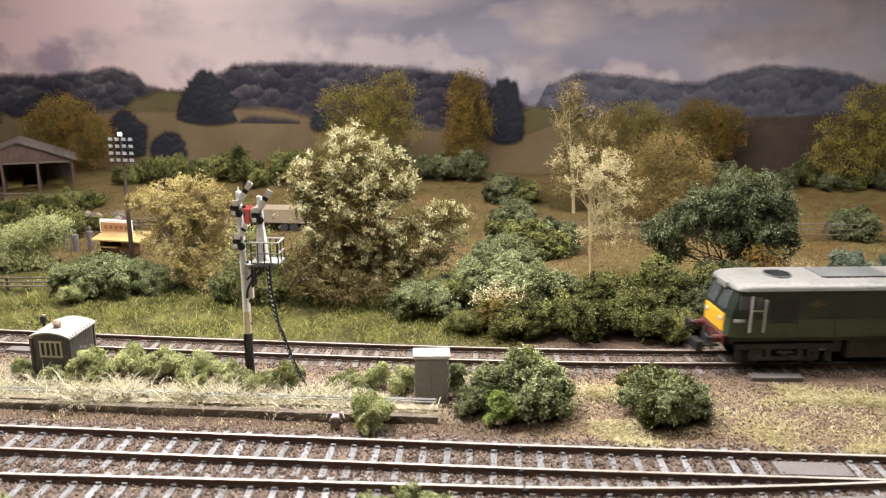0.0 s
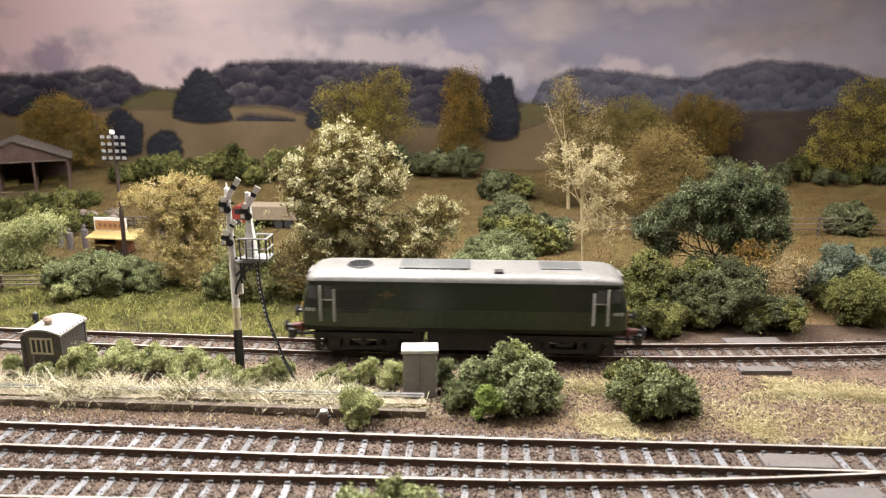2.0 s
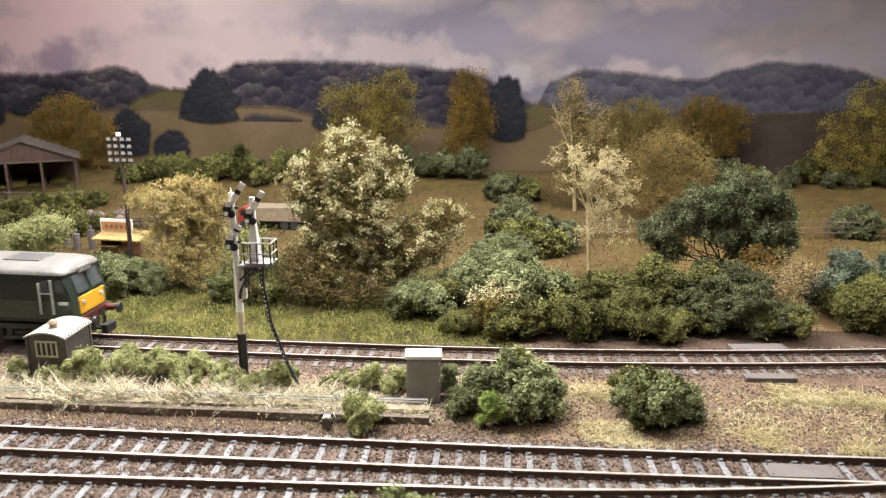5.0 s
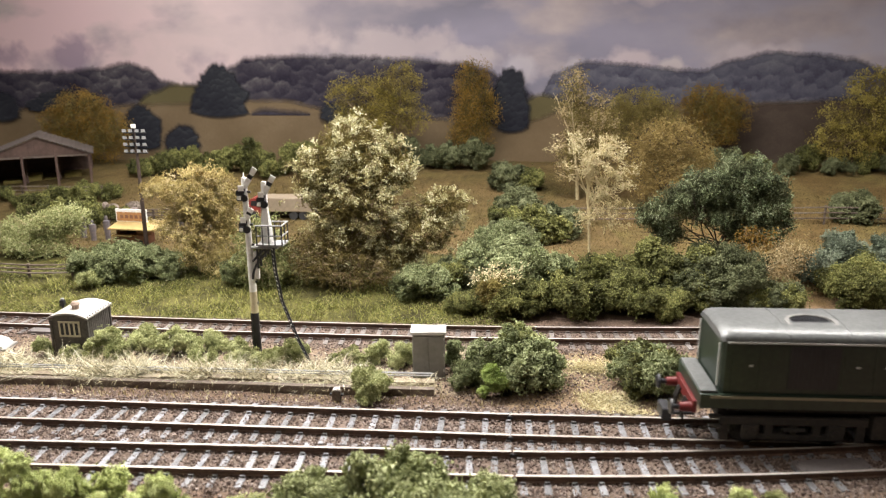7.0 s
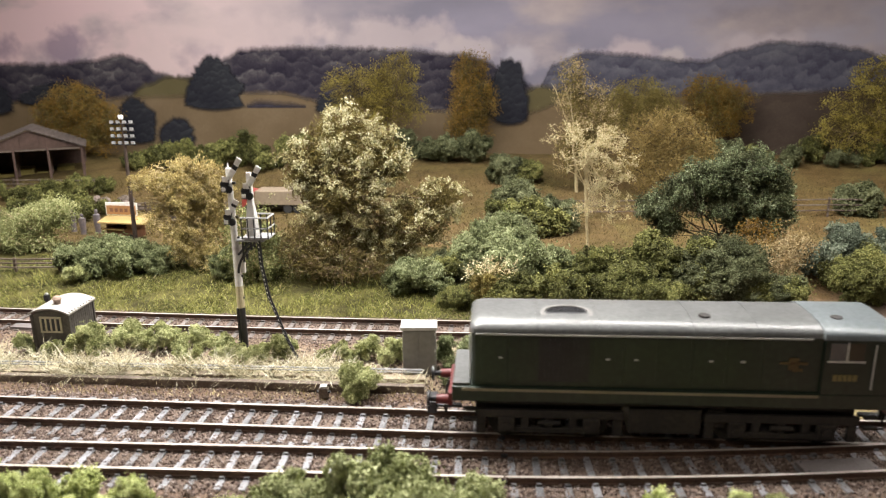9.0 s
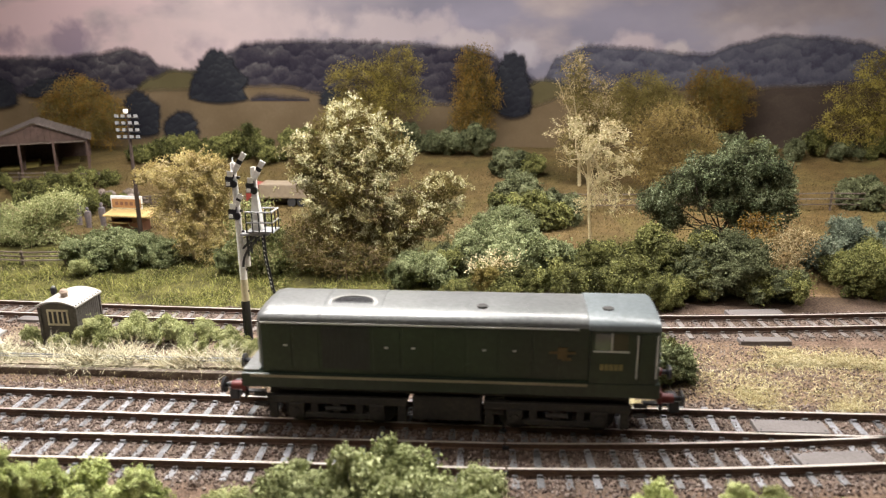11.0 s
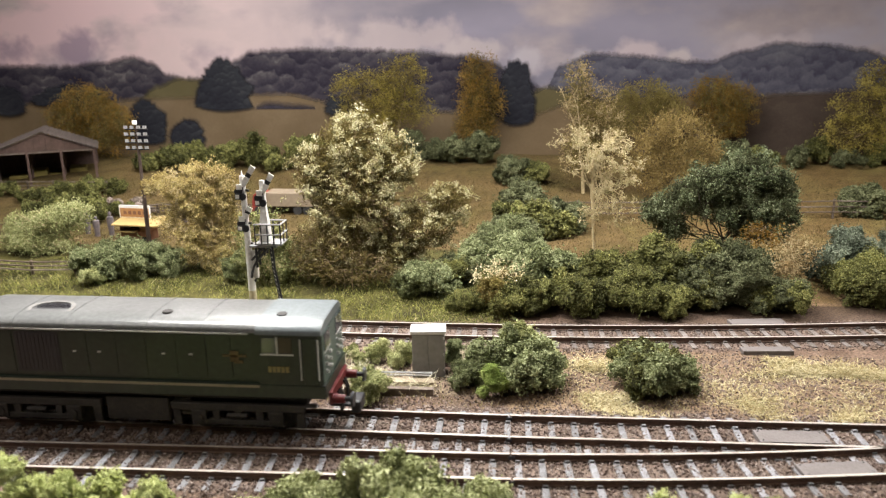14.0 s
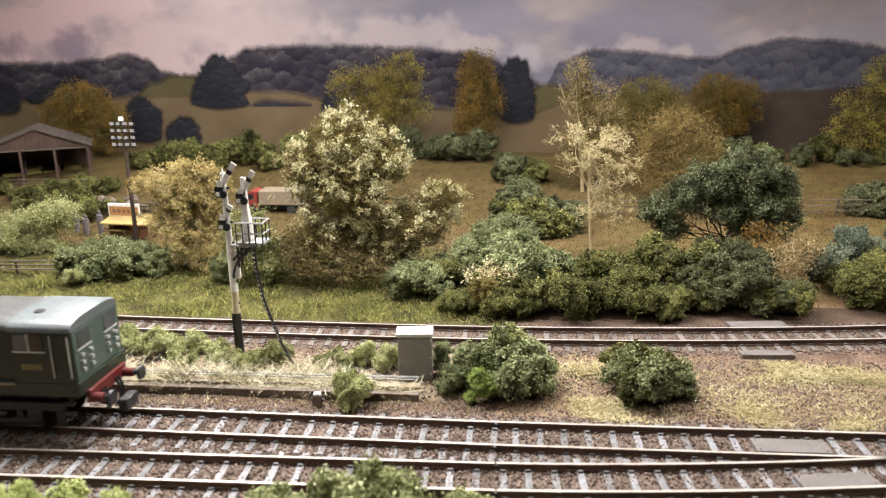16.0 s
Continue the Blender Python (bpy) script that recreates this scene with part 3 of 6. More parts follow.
def make_backscene():
    board = slab("backdrop", SKY, -0.95, 0.80, BACK_Y, BACK_Y + 0.006, -0.03, 0.42, "printed backscene with a pink and grey cloudy sky")
    layer = [0]

    def printed(name, mat, outline, label, low=None, soft=0.0035):
        layer[0] += 1
        y = (BACK_Y - 0.0004 * layer[0]) * 1000
        bm = bmesh.new()
        full = 0
        if low is None:
            cx, cz = (sum(q[k] for q in outline) / len(outline) for k in (0, 1))
            hub = bm.verts.new((cx * 1000, y, cz * 1000))
            rim = [bm.verts.new((x * 1000, y, z * 1000)) for x, z in outline]
            full = 1 + len(rim)
            edge = []
            for x, z in outline:
                d = math.hypot(x - cx, z - cz) or 1.0
                edge.append(bm.verts.new(((x + (x - cx) / d * soft) * 1000, y, (z + (z - cz) / d * soft) * 1000)))
            n = len(rim)
            for k in range(n):
                bm.faces.new((hub, rim[k], rim[(k + 1) % n]))
                bm.faces.new((rim[k], edge[k], edge[(k + 1) % n], rim[(k + 1) % n]))
        else:
            cols = [[bm.verts.new((x * 1000, y, v * 1000)) for v in (low, max(z - soft * 0.5, low))] for x, z in outline]
            full = 2 * len(cols)
            edge = [bm.verts.new((x * 1000, y, (z + soft * 0.5) * 1000)) for x, z in outline]
            for k in range(len(cols) - 1):
                q, r = cols[k], cols[k + 1]
                bm.faces.new((q[0], r[0], r[1], q[1]))
                bm.faces.new((q[1], r[1], edge[k + 1], edge[k]))
        ob = part(name, bm, mat, board, label)
        ink = ob.data.attributes.new("ink", "FLOAT", "POINT")
        ink.data.foreach_set("value", [1.0 if k < full else 0.0 for k in range(len(ob.data.vertices))])

    def ridge(name, mat, tops, floor_z, label, lump=0.003, seed=0.0, soft=0.008):
        rng = random.Random(int(seed * 10) + 5)
        heads, x = [], tops[0][0]
        while x < tops[-1][0]:
            heads.append((x, rng.uniform(1.6, 3.2) * max(lump, 0.001), rng.uniform(0.3, 1.0)))
            x += rng.uniform(1.0, 2.6) * max(lump, 0.001)
        line = []
        for (xa, za), (xb, zb) in zip(tops, tops[1:]):
            n = max(2, int((xb - xa) / 0.0016))
            for k in range(n):
                x = xa + (xb - xa) * k / n
                u = k / n
                z = za + (zb - za) * u * u * (3 - 2 * u)
                dome = max([h * math.sqrt(1 - ((x - c) / w) ** 2) for c, w, h in heads if abs(x - c) < w] or [0.0])
                line.append((x, z + lump * (dome - 0.5 + 0.3 * noise.noise((x * 400, seed, 4)))))
        line.append(tops[-1])
        printed(name, mat, line, label, floor_z, soft)

    def crown(name, mat, cx, cz, rx, rz, label, seed, flat=0.55):
        pts = []
        for k in range(120):
            a = 2 * math.pi * k / 120
            q = 0.88 + 0.24 * noise.noise((math.cos(a) * 1.6 + seed, math.sin(a) * 1.6, seed)) + 0.30 * abs(noise.noise((math.cos(a) * 3.4 + seed, math.sin(a) * 3.4, 2))) + 0.09 * noise.noise((math.cos(a) * 13 + seed, math.sin(a) * 13, 2))
            s = math.sin(a)
            wide = 1.0 - 0.10 * s
            pts.append((cx + rx * q * wide * math.cos(a), cz + rz * (0.5 + 0.5 * q) * s ** 0.8 if s > 0 else cz - rz * flat * abs(s) ** 0.6 * (0.9 + 0.1 * q)))
        printed(name, mat, pts, label, None, 0.0055)

    ridge("printed_hill", HILL_PRINT, [(0.068, 0.098), (0.082, 0.120), (0.115, 0.133), (0.160, 0.130), (0.212, 0.124), (0.249, 0.122), (0.279, 0.134), (0.318, 0.142), (0.364, 0.140), (0.407, 0.134), (0.45, 0.122), (0.55, 0.114), (0.79, 0.118)], 0.0, "hazy blue-grey printed wooded hill", 0.003, 1.0)
    ridge("printed_hill", WOOD_PRINT, [(-0.94, 0.118), (-0.70, 0.126), (-0.604, 0.126), (-0.521, 0.123), (-0.473, 0.127), (-0.428, 0.134), (-0.398, 0.127), (-0.384, 0.114), (-0.36, 0.109), (-0.33, 0.108)], 0.0, "dark printed wooded ridge", 0.004, 2.0)
    ridge("printed_hill", WOOD_PRINT, [(-0.325, 0.100), (-0.312, 0.112), (-0.298, 0.130), (-0.275, 0.139), (-0.21, 0.141), (-0.158, 0.140), (-0.093, 0.138), (-0.029, 0.132), (0.004, 0.124), (0.03, 0.112), (0.07, 0.09)], 0.0, "dark printed wooded ridge", 0.004, 3.0)
    ridge("printed_field", MEADOW_PRINT, [(-0.43, 0.080), (-0.395, 0.100), (-0.37, 0.109), (-0.33, 0.107), (-0.30, 0.098), (-0.27, 0.080)], 0.0, "green printed hill meadow", 0.0004)
    ridge("printed_field", MEADOW_PRINT, [(0.03, 0.07), (0.05, 0.090), (0.066, 0.097), (0.10, 0.090), (0.13, 0.08)], 0.0, "green printed hill meadow", 0.0004)
    ridge("printed_field", FIELD_PRINT, [(-0.94, 0.075), (-0.60, 0.080), (-0.46, 0.083), (-0.41, 0.086), (-0.35, 0.087), (-0.293, 0.090), (-0.24, 0.090), (-0.186, 0.081), (-0.067, 0.069), (0.05, 0.066), (0.10, 0.080), (0.20, 0.086), (0.79, 0.088)], 0.0, "tan printed stubble field", 0.0006)
    ridge("printed_wood", WOOD_PRINT, [(-0.276, 0.076), (-0.262, 0.080), (-0.225, 0.077), (-0.205, 0.074)], 0.0735, "small grey printed hedge row", 0.0015, 6.0)
    crown("printed_tree", TREE_PRINT, -0.314, 0.085, 0.034, 0.044, "round dark printed tree", 1.3, 0.26)
    crown("printed_tree", TREE_PRINT, -0.413, 0.048, 0.025, 0.035, "round dark printed tree", 2.7, 0.4)
    crown("printed_tree", TREE_PRINT, -0.3635, 0.034, 0.0215, 0.026, "round dark printed tree", 3.7, 0.4)
    crown("printed_tree", TREE_PRINT, 0.031, 0.074, 0.021, 0.050, "tall dark printed tree", 4.7, 0.35)
    crown("printed_tree", TREE_PRINT, -0.505, 0.086, 0.048, 0.015, "dark printed tree clump", 5.7)
    crown("printed_tree", TREE_PRINT, -0.175, 0.074, 0.016, 0.013, "small dark printed tree", 6.7)
    crown("printed_tree", TREE_PRINT, -0.590, 0.080, 0.024, 0.020, "dark printed tree clump", 7.7)
    ridge("printed_field", BROWN_PRINT, [(0.18, 0.05), (0.25, 0.075), (0.33, 0.088), (0.42, 0.092), (0.52, 0.085), (0.79, 0.09)], 0.0, "dim brown printed field", 0.001, 8.0)


# ---- railway track ----
def rail_part(line, offset, x0, x1, parent):
    bm = bmesh.new()
    prof = [(-0.6, 0.0), (0.6, 0.0), (0.6, -0.75), (0.18, -1.0), (0.18, -2.1), (0.8, -2.4), (0.8, -2.6), (-0.8, -2.6), (-0.8, -2.4), (-0.18, -2.1), (-0.18, -1.0), (-0.6, -0.75)]
    rings = []
    n = max(2, int((x1 - x0) / 0.012))
    for k in range(n + 1):
        x = x0 + (x1 - x0) * k / n
        nx, ny = Vector((-slope(line, x), 1)).normalized()
        rings.append([((x + nx * (offset + p * 0.001)) * 1000, (line(x) + ny * (offset + p * 0.001)) * 1000, z) for p, z in prof])
    loft(bm, rings)
    bm.normal_update()
    for f in bm.faces:
        if len(f.verts) == 4 and all(abs(v.co.z) < 1e-4 for v in f.verts):
            f.material_index = 1
    return part("rail", bm, [RAIL_SIDE, RAIL_TOP], parent)


def sleeper_mesh(name, mat):
    bm = bmesh.new()
    box(bm, -1.3, 1.3, -16.2, 16.2, -4.4, -2.55, bevel=0.2)
    for s in (-1, 1):
        for o in (-1.35, 1.35):
            box(bm, -0.9, 0.9, s * 8.25 + o - 0.55, s * 8.25 + o + 0.55, -2.56, -1.75)
    bmesh.ops.recalc_face_normals(bm, faces=bm.faces)
    bmesh.ops.scale(bm, vec=(0.001, 0.001, 0.001), verts=bm.verts)
    me = bpy.data.meshes.new(name)
    bm.to_mesh(me)
    bm.free()
    me.materials.append(mat)
    return me


def make_track(line, gauge, x0, x1, joint, mat, pitch, shift, label, stop=9.0):
    track = thing("railway_track", (0, 0, 0), label, "railway track", "tracks of the layout")
    half = gauge / 2 + 0.0005
    for o in (-half, half):
        if joint:
            rail_part(line, o, x0, joint - 0.0004, track)
            rail_part(line, o, joint + 0.0004, x1, track)
            one("rail_joiner", BLACK, track, [((joint - 0.0012) * 1000, (joint + 0.0012) * 1000, (line(joint) + o) * 1000 - 1.0, (line(joint) + o) * 1000 - 0.3, -2.2, -0.7)], 0.1)
        else:
            rail_part(line, o, x0, x1, track)
    me = sleeper_mesh("sleeper", mat)
    rng = random.Random(int(gauge * 1e5) + int(shift * 1e5))
    x = x0 + shift
    while x < min(x1, stop):
        ob = new("sleeper", me)
        ob.parent = track
        ob.matrix_basis = pose(x + rng.uniform(-1, 1) * 0.0004, line(x), rng.uniform(-0.2, 0.1) * 0.001, 0, 0, math.degrees(math.atan(slope(line, x))) + rng.uniform(-1.2, 1.2))
        x += pitch
    return track


def point_plate(x, y, lx, ly, z, turn, label):
    t = thing("point_plate", (x, y, z), label, "track plate", "plates of the points", turn)
    one("cover", PLATE, t, [(-lx / 2, lx / 2, -ly / 2, ly / 2, -2.5, 0)], 0.25)
    for s in (-1, 1):
        for q in (-1, 1):
            rods("screw", BLACK, t, [((s * lx * 0.44, q * ly * 0.36, -0.1), (s * lx * 0.44, q * ly * 0.36, 0.18))], 0.35)


# ---- locomotives ----
def wheelset(parent, x, r, z):
    bm = bmesh.new()
    rod(bm, (0, -8, 0), (0, 8, 0), 1.2, n=8)
    for s in (-1, 1):
        rod(bm, (0, s * 7.6, 0), (0, s * 9.8, 0), r, n=20)
        rod(bm, (0, s * 7.0, 0), (0, s * 7.6, 0), r + 0.7, n=20)
        rod(bm, (0, s * 9.8, 0), (0, s * 10.4, 0), r * 0.72, n=16)
        box(bm, -r * 0.6, r * 0.6, s * 10.3 - 0.2, s * 10.3 + 0.2, -0.7, 0.7)
    ob = part("wheelset", bm, UNDER, parent, "blackened steel wheelset", True)
    ob.matrix_basis = pose(x / 1000, 0, z / 1000)
    return ob


def bogie(parent, x, reach, base):
    """A bogie frame with axle boxes, springs, slots and brake gear; reach: half its length; base: half the wheelbase."""
    b = one("bogie", UNDER, parent, [(x - reach, x + reach, -10.5, 10.5, 10.5, 14.5)], 0.3, "black bogie frame")
    for s in (-1, 1):
        bm = bmesh.new()
        box(bm, x - reach, x + reach, s * 14 - 1, s * 14 + 1, 10.0, 13.2, bevel=0.3)
        box(bm, x - base - 3, x + base + 3, s * 14.2 - 0.9, s * 14.2 + 0.9, 4.2, 6.4, bevel=0.3)
        for o in (-base, base):
            box(bm, x + o - 3.0, x + o + 3.0, s * 14.4 - 1.3, s * 14.4 + 1.3, 4.4, 10.4, bevel=0.4)
            rod(bm, (x + o, s * 15.2, 7.2), (x + o, s * 16.4, 7.2), 1.7, n=10)
        for o in (-base / 2 - 1, 0, base / 2 + 1):
            box(bm, x + o - 1.4, x + o + 1.4, s * 14 - 0.9, s * 14 + 0.9, 6.2, 10.4, bevel=0.2)
        for o in (-reach + 2, reach - 2):
            box(bm, x + o - 1.6, x + o + 1.6, s * 13.6 - 0.8, s * 13.6 + 0.8, 3.2, 10.5, bevel=0.3)
        rod(bm, (x - 4, s * 15.4, 8.6), (x + 4, s * 15.4, 8.6), 0.9, n=8)
        part("side_frame", bm, UNDER, b)
    return [wheelset(parent, x + o, 6.3, 6.3) for o in (-base, base)]


def end_gear(parent, s, x, width, beam_z0, beam_z1, paint, words):
    """Buffer beam, buffers, pipes and the coupling of one end; s: -1 or 1."""
    beam = one("buffer_beam", paint, parent, [(min(s * x, s * (x + 1.6)), max(s * x, s * (x + 1.6)), -width, width, beam_z0, beam_z1)], 0.3, words + " buffer beam")
    for y in (-11.4, 11.4):
        bm = bmesh.new()
        rod(bm, (s * (x + 1.4), y, 15.2), (s * (x + 6.0), y, 15.2), 2.0, 1.7, n=12)
        buf = part("buffer", bm, paint, parent, words + " buffer with a black head", True)
        bm = bmesh.new()
        rod(bm, (s * (x + 6.0), y, 15.2), (s * (x + 8.6), y, 15.2), 1.0, n=10)
        rod(bm, (s * (x + 8.6), y, 15.2), (s * (x + 9.6), y, 15.2), 3.1, 2.8, n=16)
        part("buffer_head", bm, BLACK, buf, "", True)
    rods("brake_pipe", UNDER, parent, [((s * (x + 2), y, 16), (s * (x + 3.4), y, 12)) for y in (-6, -4, 4, 6)] + [((s * (x + 3.4), y, 12), (s * (x + 3.0), y, 7)) for y in (-6, -4, 4, 6)], 0.55)
    bm = bmesh.new()
    box(bm, min(s * (x - 3), s * (x + 9)), max(s * (x - 3), s * (x + 9)), -1.2, 1.2, 6.6, 7.6, bevel=0.2)
    box(bm, min(s * (x + 6.5), s * (x + 10.5)), max(s * (x + 6.5), s * (x + 10.5)), -4.6, 4.6, 5.4, 10.6, bevel=0.6)
    part("coupling", bm, BLACK, parent, "black tension-lock coupling")
    return beam


def arch(x, half, eave, top, n=16, drop=0.0, power=2.9):
    """A roof ring across the body, from eave to eave over the crown, closed along a flat underside."""
    pts = []
    for k in range(n + 1):
        a = math.pi * k / n
        c, s = math.cos(a), math.sin(a)
        pts.append((x, half * math.copysign(abs(c) ** (2 / power), c), eave + (top - eave) * abs(s) ** (2 / power) - drop))
    return pts


def make_bonnet_loco():
    """The single-cab locomotive: nose towards -x, cab towards +x; origin on the rail head."""
    t = thing("bonnet_locomotive", (0, 0, 0), "weathered dark green single-cab diesel locomotive with a grey roof", "model locomotive")
    foot = one("footplate", GREEN_DARK, t, [(-77.5, 77.5, -17.0, 17.0, 17.4, 23.0)], 0.4)
    for s in (-1, 1):
        one("lining_stripe", LINING, foot, [(-74, 51.5, s * 17.15 - 0.12, s * 17.15 + 0.12, 21.6, 22.6)], 0.0, "thin cream lining stripe")
        each("step", UNDER, foot, [(x - 2.4, x + 2.4, s * 15.8 - 1.2, s * 15.8 + 1.2, z, z + 0.8) for x in (-71, 71) for z in (9.5, 13.5)], 0.1)
    one("valance", UNDER, t, [(-66, 66, -13, 13, 14.5, 17.5)], 0.3)
    bm = bmesh.new()
    rings = [(-70.4, 14.4, 42.8), (-69.2, 15.5, 43.4), (51.9, 15.5, 43.4)]
    loft(bm, [[(x, -h, 23), (x, -h, e), (x, h, e), (x, h, 23)] for x, h, e in rings])
    part("bonnet", bm, GREEN_DARK, t)
    bm = bmesh.new()
    loft(bm, [arch(-70.9, 14.0, 43.0, 46.0), arch(-69.6, 15.4, 43.4, 47.2), arch(-67, 15.8, 43.5, 47.9), arch(51.9, 15.8, 43.5, 47.9)])
    roof = part("roof", bm, ROOF_GREY, t, "grey weathered bonnet roof", True)
    for x in (-47, -25, 8, 30):
        bm = bmesh.new()
        loft(bm, [arch(x - 0.35, 15.95, 43.55, 48.1), arch(x + 0.35, 15.95, 43.55, 48.1)])
        part("roof_rib", bm, ROOF_GREY, roof, "", True)
    for s in (-1, 1):
        one("gutter", SILVER, roof, [(-69, 48, s * 15.95 - 0.25, s * 15.95 + 0.25, 42.9, 43.5)], 0.0, "pale worn gutter line")
        one("side_grille", BLACK, t, [(-46 + k * 1.7, -44.9 + k * 1.7, s * 15.55 - 0.25, s * 15.55 + 0.25, 25.5, 41.6) for k in range(10)], 0.0, "dark radiator side grille")
        one("grille_recess", BLACK, t, [(-46.4, -28.4, s * 15.55 - 0.12, s * 15.55 + 0.12, 25.2, 41.9)], 0.0, "dark grille recess")
        each("bonnet_door", GREEN_DARK, t, [(x, x + w, s * 15.6 - 0.12, s * 15.6 + 0.12, 24.6, 42.4) for x, w in ((-67, 9), (-57, 9.5), (-27, 10), (-16, 11), (-4, 11), (8, 11), (20, 11), (32, 9))], 0.12)
        each("door_latch", SILVER, t, [(x - 0.7, x + 0.7, s * 15.95 - 0.2, s * 15.95 + 0.2, 34.0, 34.6) for x in (-60, -22, -12, 14, 25)], 0.0)
        bm = bmesh.new()
        for q in ((37.5, 47, 33.6, 34.6), (40.5, 44, 31.6, 36.2), (42, 45.5, 31.0, 32.2)):
            box(bm, q[0], q[1], s * 15.95 - 0.15, s * 15.95 + 0.15, q[2], q[3], bevel=0.1)
        part("crest", bm, CREST, t, "small faded gold crest")
    bm = bmesh.new()
    loft(bm, [[(-36 + 9.5 * k * math.cos(a), 7.4 * k * math.sin(a) - 5.5, z - 0.0135 * (7.4 * k * math.sin(a) - 5.5) ** 2) for a in (2 * math.pi * i / 28 for i in range(28))] for k, z in ((1.0, 47.4), (1.0, 48.5), (0.84, 48.5), (0.84, 47.6))])
    part("fan_ring", bm, ROOF_PALE, roof, "pale ring round the roof fan", True)
    bm = bmesh.new()
    for k in range(-5, 6):
        rr = math.sqrt(max(0, 1 - (k / 6.0) ** 2)) * 7.4
        y = k * 1.0 - 5.5
        box(bm, -36 - rr, -36 + rr, y - 0.3, y + 0.3, 47.8 - 0.0135 * y * y, 48.25 - 0.0135 * y * y)
    part("fan_grille", bm, BLACK, roof, "dark roof fan grille")
    for x in (13, 59):
        bm = bmesh.new()
        rod(bm, (x, -6.5, 46.0), (x, -6.5, 48.3), 2.6, 2.0, n=12)
        part("roof_vent", bm, UNDER, roof, "small dark roof vent", True)
    # cab
    bm = bmesh.new()
    loft(bm, [[(x, -h, 23), (x, -h, 43.4), (x, h, 43.4), (x, h, 23)] for x, h in ((52.0, 16.9), (75.4, 16.9), (76.4, 16.2))])
    cab = part("cab", bm, GREEN_DARK, t)
    bm = bmesh.new()
    loft(bm, [arch(51.4, 17.1, 43.4, 48.1), arch(75.6, 17.1, 43.4, 48.1), arch(76.6, 16.6, 43.4, 47.5)])
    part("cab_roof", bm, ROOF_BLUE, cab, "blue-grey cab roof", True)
    one("cab_end", GREEN_CAB_LIT, cab, [(76.3, 76.8, -16.0, 16.0, 23.2, 43.2)], 0.1, "green cab end sheet, its colour lightened as if better lit")
    for s in (-1, 1):
        each("cab_window", GLASS, cab, [(53.6, 59.0, s * 17.0 - 0.2, s * 17.0 + 0.2, 36.0, 42.4)], 0.1, "dark cab side window")
        each("cab_window", BLIND, cab, [(60.0, 65.2, s * 17.0 - 0.2, s * 17.0 + 0.2, 36.0, 42.4)], 0.1, "tan-lit cab side window")
        one("window_frame", SILVER, cab, [(53.0, 65.8, s * 17.1 - 0.18, s * 17.1 + 0.18, 35.2, 35.8), (59.2, 59.8, s * 17.1 - 0.18, s * 17.1 + 0.18, 35.8, 42.6)], 0.0)
        one("cab_door", GREEN_DARK, cab, [(69.4, 74.6, s * 17.0 - 0.3, s * 17.0 + 0.3, 23.6, 42.4)], 0.15)
        rods("handrail", SILVER, cab, [((x, s * 17.5, 25.5), (x, s * 17.5, 42.0)) for x in (68.6, 75.4)], 0.3)
        one("number_panel", NUMBER, cab, [(55.6 + k * 1.7, 56.9 + k * 1.7, s * 17.0 - 0.12, s * 17.0 + 0.12, 28.2, 30.6) for k in range(5)], 0.0, "straw number bars")
        one("end_window", GLASS, cab, [(76.6, 77.1, s * 9.2 - 4.2, s * 9.2 + 4.2, 35.8, 42.6)], 0.15, "large cab end window")
        one("window_frame", SILVER, cab, [(76.7, 77.15, s * 9.2 - 4.7, s * 9.2 + 4.7, 35.0, 35.7)], 0.0)
        bm = bmesh.new()
        for y, z in ((6, 33), (12, 33), (6, 30), (12, 30), (12, 27), (6, 27)):
            rod(bm, (76.7, s * y, z), (77.9, s * y, z), 0.8, n=8)
        part("marker_lamp", bm, SILVER, cab, "small marker lamps and disc brackets", True)
        rods("handrail", SILVER, t, [((-71.0, s * 13.2, 25), (-71.0, s * 13.2, 42))], 0.35)
    one("nose_step", ROOF_GREY, t, [(-77.2, -71, -15.5, 15.5, 23.0, 24.0)], 0.2, "pale worn nose platform")
    one("fuel_tank", UNDER, t, [(-13, 13, -14.5, 14.5, 4.5, 14.5), (15, 22, -13.5, 13.5, 7, 14.5)], 0.6, "black underslung tank")
    sets = bogie(t, -42, 27, 15.5) + bogie(t, 41, 27, 15.5)
    for s in (-1, 1):
        end_gear(t, s, 77.5, 13.5, 13.6, 18.6, RED, "red")
    return t, sets


